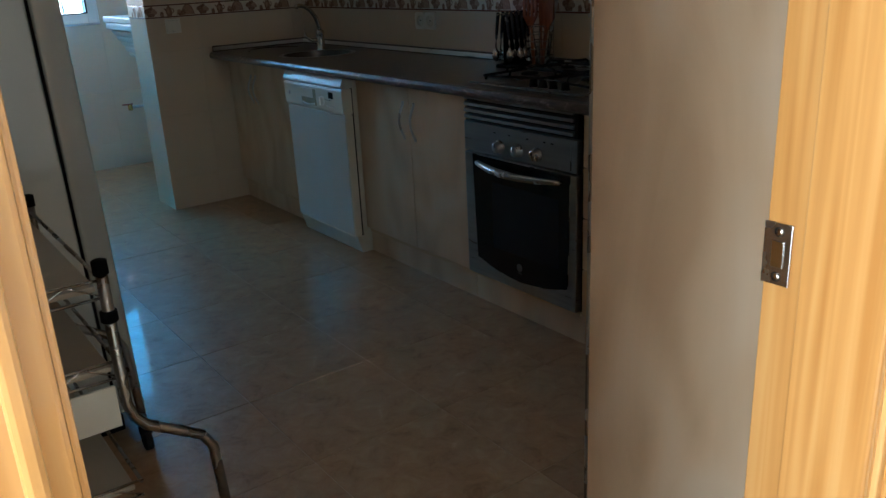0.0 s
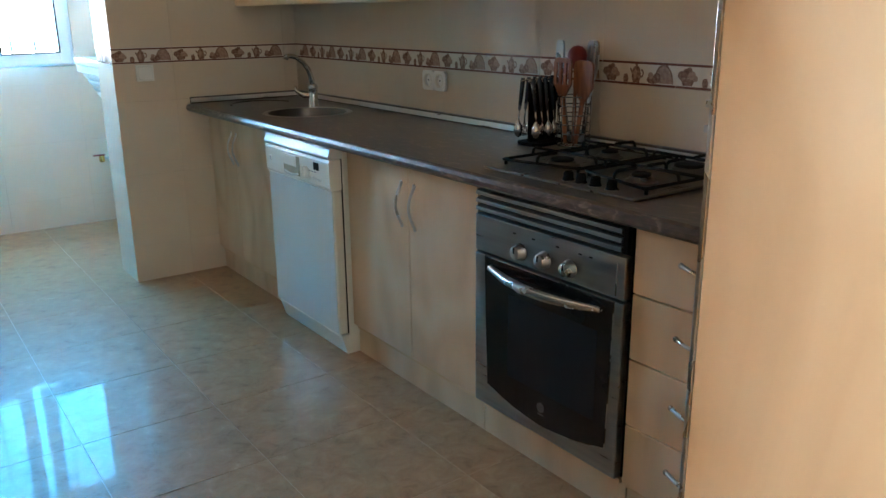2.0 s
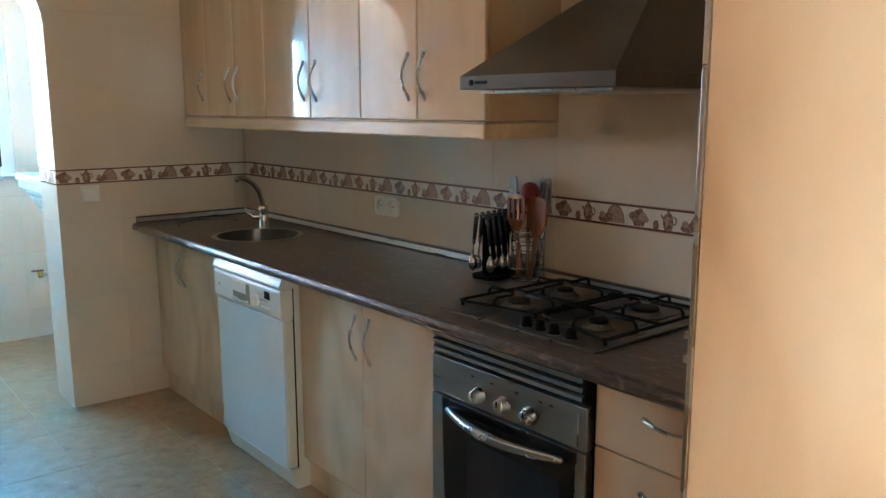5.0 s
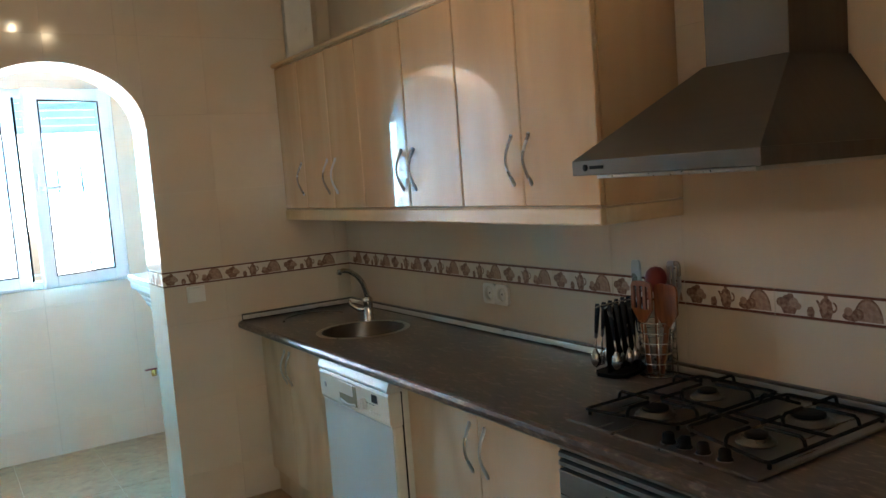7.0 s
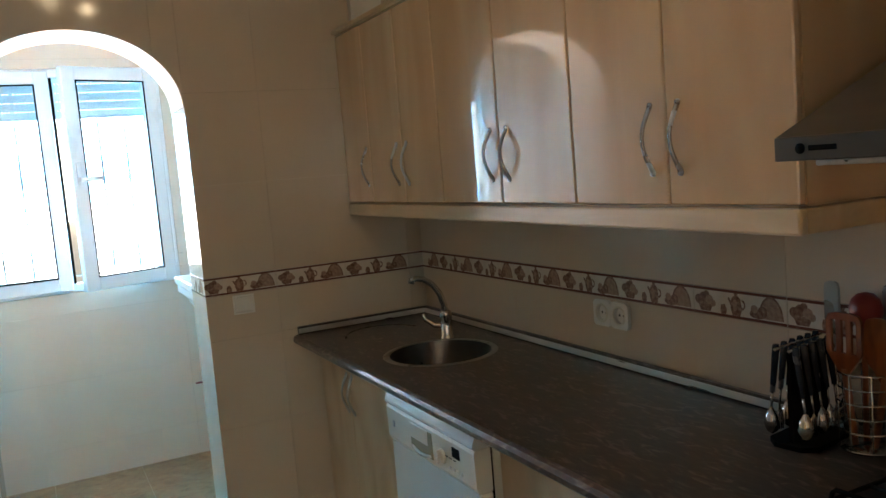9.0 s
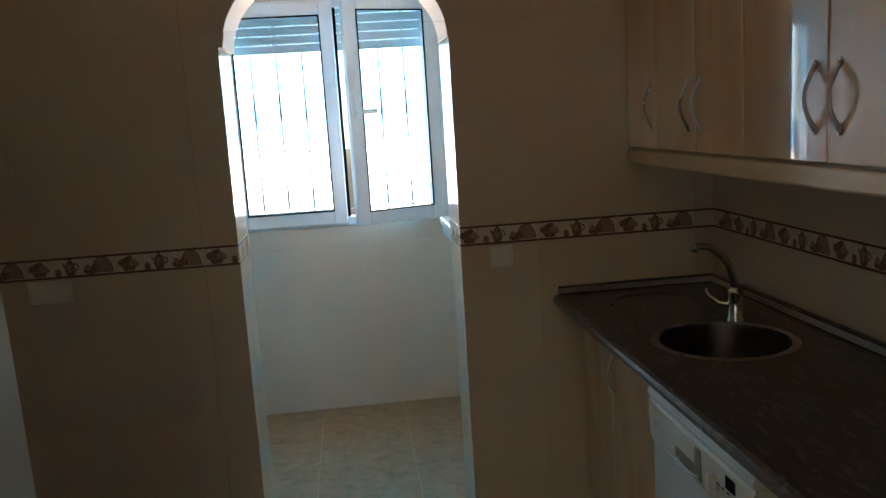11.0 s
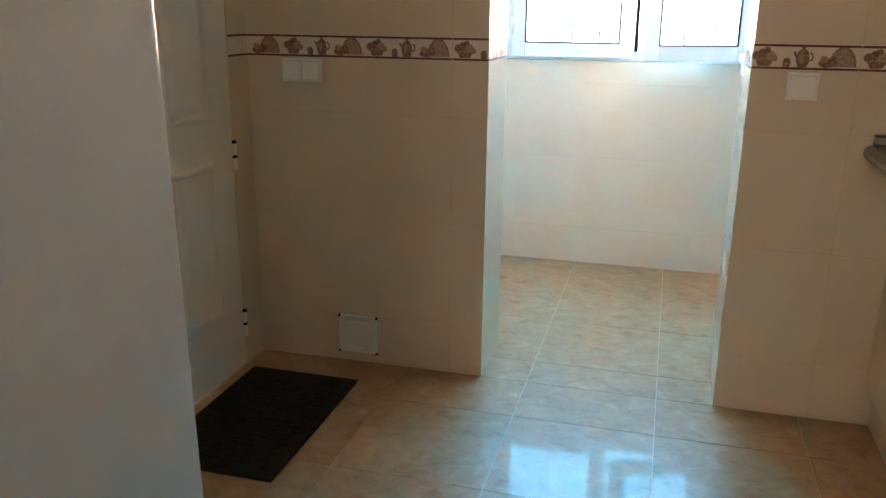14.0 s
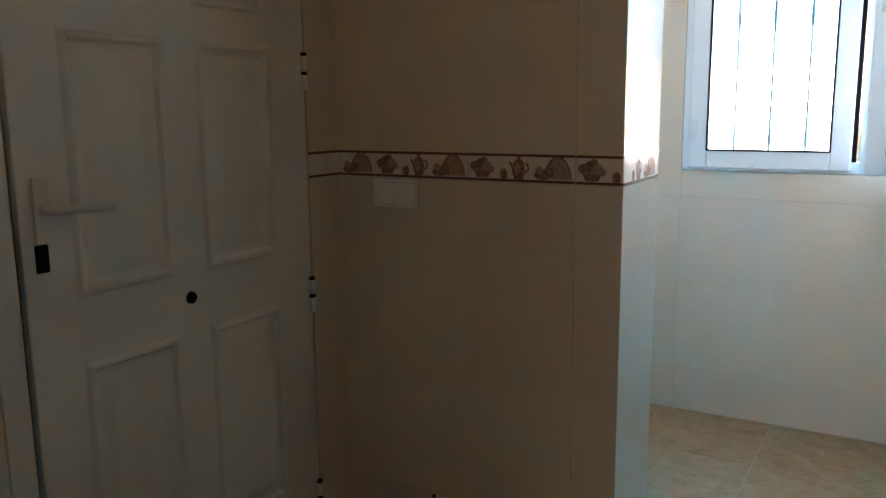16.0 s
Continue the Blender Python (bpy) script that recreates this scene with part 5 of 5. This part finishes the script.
wall_tiles(wall_window, WX0 - 0.002, WX1 + 0.002, 0.8415, on_back_wall, [WZ1 + 0.002, 2.25, 2.61, CEIL])


# the painted border course
def ellipse(bm, cx, cz, rx, rz, y, mat, n=14):
    f = bm.faces.new([bm.verts.new((cx + rx * math.cos(2 * math.pi * i / n), y, cz + rz * math.sin(2 * math.pi * i / n))) for i in range(n)])
    f.material_index = mat


def flat(bm, pts, y, mat):
    f = bm.faces.new([bm.verts.new((x, y, z)) for x, z in pts])
    f.material_index = mat


def border_mesh(w, part_from=0.0):
    """A border tile w wide whose motif starts part_from along the pattern."""
    bm = bmesh.new()
    H = 0.074
    box(bm, 0.0009, w - 0.0009, -0.0005, 0.006, 0.0009, H - 0.0009, 0.0008, 0, 1)
    for z0, z1 in ((0.0015, 0.0085), (H - 0.0085, H - 0.0015)):
        box(bm, 0.0012, w - 0.0012, -0.0009, 0.003, z0, z1, 0, 1)
    y1, y2 = -0.0007, -0.0011

    def inside(x, m=0.02):
        return m < x - part_from < w - m

    # fruit bowl
    if inside(0.042, 0.03):
        o = 0.042 - part_from
        flat(bm, [(o - 0.022, 0.030), (o - 0.013, 0.013), (o + 0.013, 0.013), (o + 0.022, 0.030)], y1, 2)
        for dx, dz, rr in ((-0.018, 0.035, 0.011), (-0.004, 0.040, 0.012), (0.012, 0.036, 0.011), (0.021, 0.030, 0.008), (0.004, 0.047, 0.008)):
            ellipse(bm, o + dx, dz, rr, rr * 0.9, y2 - 0.0002 * (dx > 0), 2 if dx < 0.005 else 3)
    # cream jug and coffee pot
    if inside(0.103, 0.012):
        o = 0.103 - part_from
        flat(bm, [(o - 0.007, 0.012), (o + 0.007, 0.012), (o + 0.009, 0.022), (o + 0.004, 0.032), (o - 0.006, 0.030), (o - 0.009, 0.02)], y1, 2)
    if inside(0.146, 0.026):
        o = 0.146 - part_from
        flat(bm, [(o - 0.010, 0.012), (o + 0.010, 0.012), (o + 0.015, 0.026), (o + 0.012, 0.044), (o + 0.006, 0.050), (o - 0.006, 0.050), (o - 0.012, 0.044), (o - 0.015, 0.026)], y1, 2)
        flat(bm, [(o - 0.013, 0.028), (o - 0.022, 0.044), (o - 0.018, 0.046), (o - 0.010, 0.036)], y1, 2)
        ellipse(bm, o, 0.054, 0.005, 0.005, y1, 2, 8)
        ellipse(bm, o - 0.003, 0.032, 0.006, 0.012, y2, 3, 10)
        ring = [(o + 0.012 + 0.012 * math.cos(a), 0.034 + 0.011 * math.sin(a)) for a in [-1.3 + q * 0.37 for q in range(8)]]
        inner = [(o + 0.012 + 0.008 * math.cos(a), 0.034 + 0.007 * math.sin(a)) for a in [-1.3 + q * 0.37 for q in range(8)]]
        for q in range(7):
            flat(bm, [ring[q], ring[q + 1], inner[q + 1], inner[q]], y1, 2)
    # plate with fruit and a bread loaf
    if inside(0.236, 0.05):
        o = 0.236 - part_from
        n = 14
        flat(bm, [(o + 0.014 + 0.033 * math.cos(math.pi * q / n), 0.014 + 0.043 * math.sin(math.pi * q / n)) for q in range(n + 1)], y1, 3)
        outer = [(o + 0.014 + 0.033 * math.cos(math.pi * q / n), 0.014 + 0.043 * math.sin(math.pi * q / n)) for q in range(n + 1)]
        inn = [(o + 0.014 + 0.029 * math.cos(math.pi * q / n), 0.014 + 0.039 * math.sin(math.pi * q / n)) for q in range(n + 1)]
        for q in range(n):
            flat(bm, [outer[q], outer[q + 1], inn[q + 1], inn[q]], y2, 2)
        ellipse(bm, o - 0.022, 0.021, 0.022, 0.009, y2, 2)
        ellipse(bm, o - 0.030, 0.030, 0.010, 0.008, y2 - 0.0002, 3)
        ellipse(bm, o - 0.008, 0.026, 0.013, 0.011, y2 - 0.0002, 2)
    for v in {v for f in bm.faces if f.material_index > 1 for v in f.verts}:
        x = v.co.x + part_from
        c = next(c for lim, c in ((0.086, 0.042), (0.117, 0.103), (0.183, 0.150), (1.0, 0.236)) if x < lim)
        v.co.x = c + (x - c) * (1.24 if c < 0.2 else 1.12) - part_from
        v.co.z = 0.0095 + (v.co.z - 0.0125) * 1.32
    return mesh_of("border_tile", bm, [BORDER_BASE, BORDER_LINE, BORDER_BROWN, BORDER_PINK])


BORDERS = {}


def border(parent, s0, s1, joint, place):
    first = math.floor((s0 - joint) / TW)
    for i in range(first, first + 16):
        c0, c1 = joint + i * TW, joint + (i + 1) * TW
        a0, a1 = max(s0, c0), min(s1, c1)
        if a1 - a0 < 0.01:
            continue
        key = (round(a1 - a0, 3), round(a0 - c0, 3))
        if key not in BORDERS:
            BORDERS[key] = border_mesh(*key)
        loc, rz = place(a0, 1.092)
        piece("border_tile", BORDERS[key], parent, loc, rz)


def in_left_reveal(s, z):
    return (AX0, s, z), math.pi / 2


def in_right_reveal(s, z):
    return (AX1, -s, z), -math.pi / 2


border(wall_arch, XL, AX0, 0.288, on_arch_wall)
border(wall_arch, AX1, XR, 2.081, on_arch_wall)
border(wall_counter, -YA, -1.446, -3.693, on_counter_wall)
border(wall_left, EY1 + 0.002, YA, 4.99, on_left_wall)
border(wall_left, YD, EY0 - 0.052, 3.9, on_left_wall)


def reveal_tiles(parent, place, s0, s1):
    cache = {}
    for z0, z1 in ((0, 0.185), (0.185, 0.548), (0.548, 0.911), (0.911, 1.092), (1.166, 1.53), (1.53, 1.84)):
        yield_cell(parent, cache, s0, s1, z0, z1, place, None)
    piece("border_tile", border_mesh(s1 - s0, 0.03), parent, place(s0, 1.092)[0], place(s0, 1.092)[1])


reveal_tiles(wall_arch, in_left_reveal, YA - 0.0, YA + AREV)
reveal_tiles(wall_arch, in_right_reveal, -(YA + AREV), -YA)
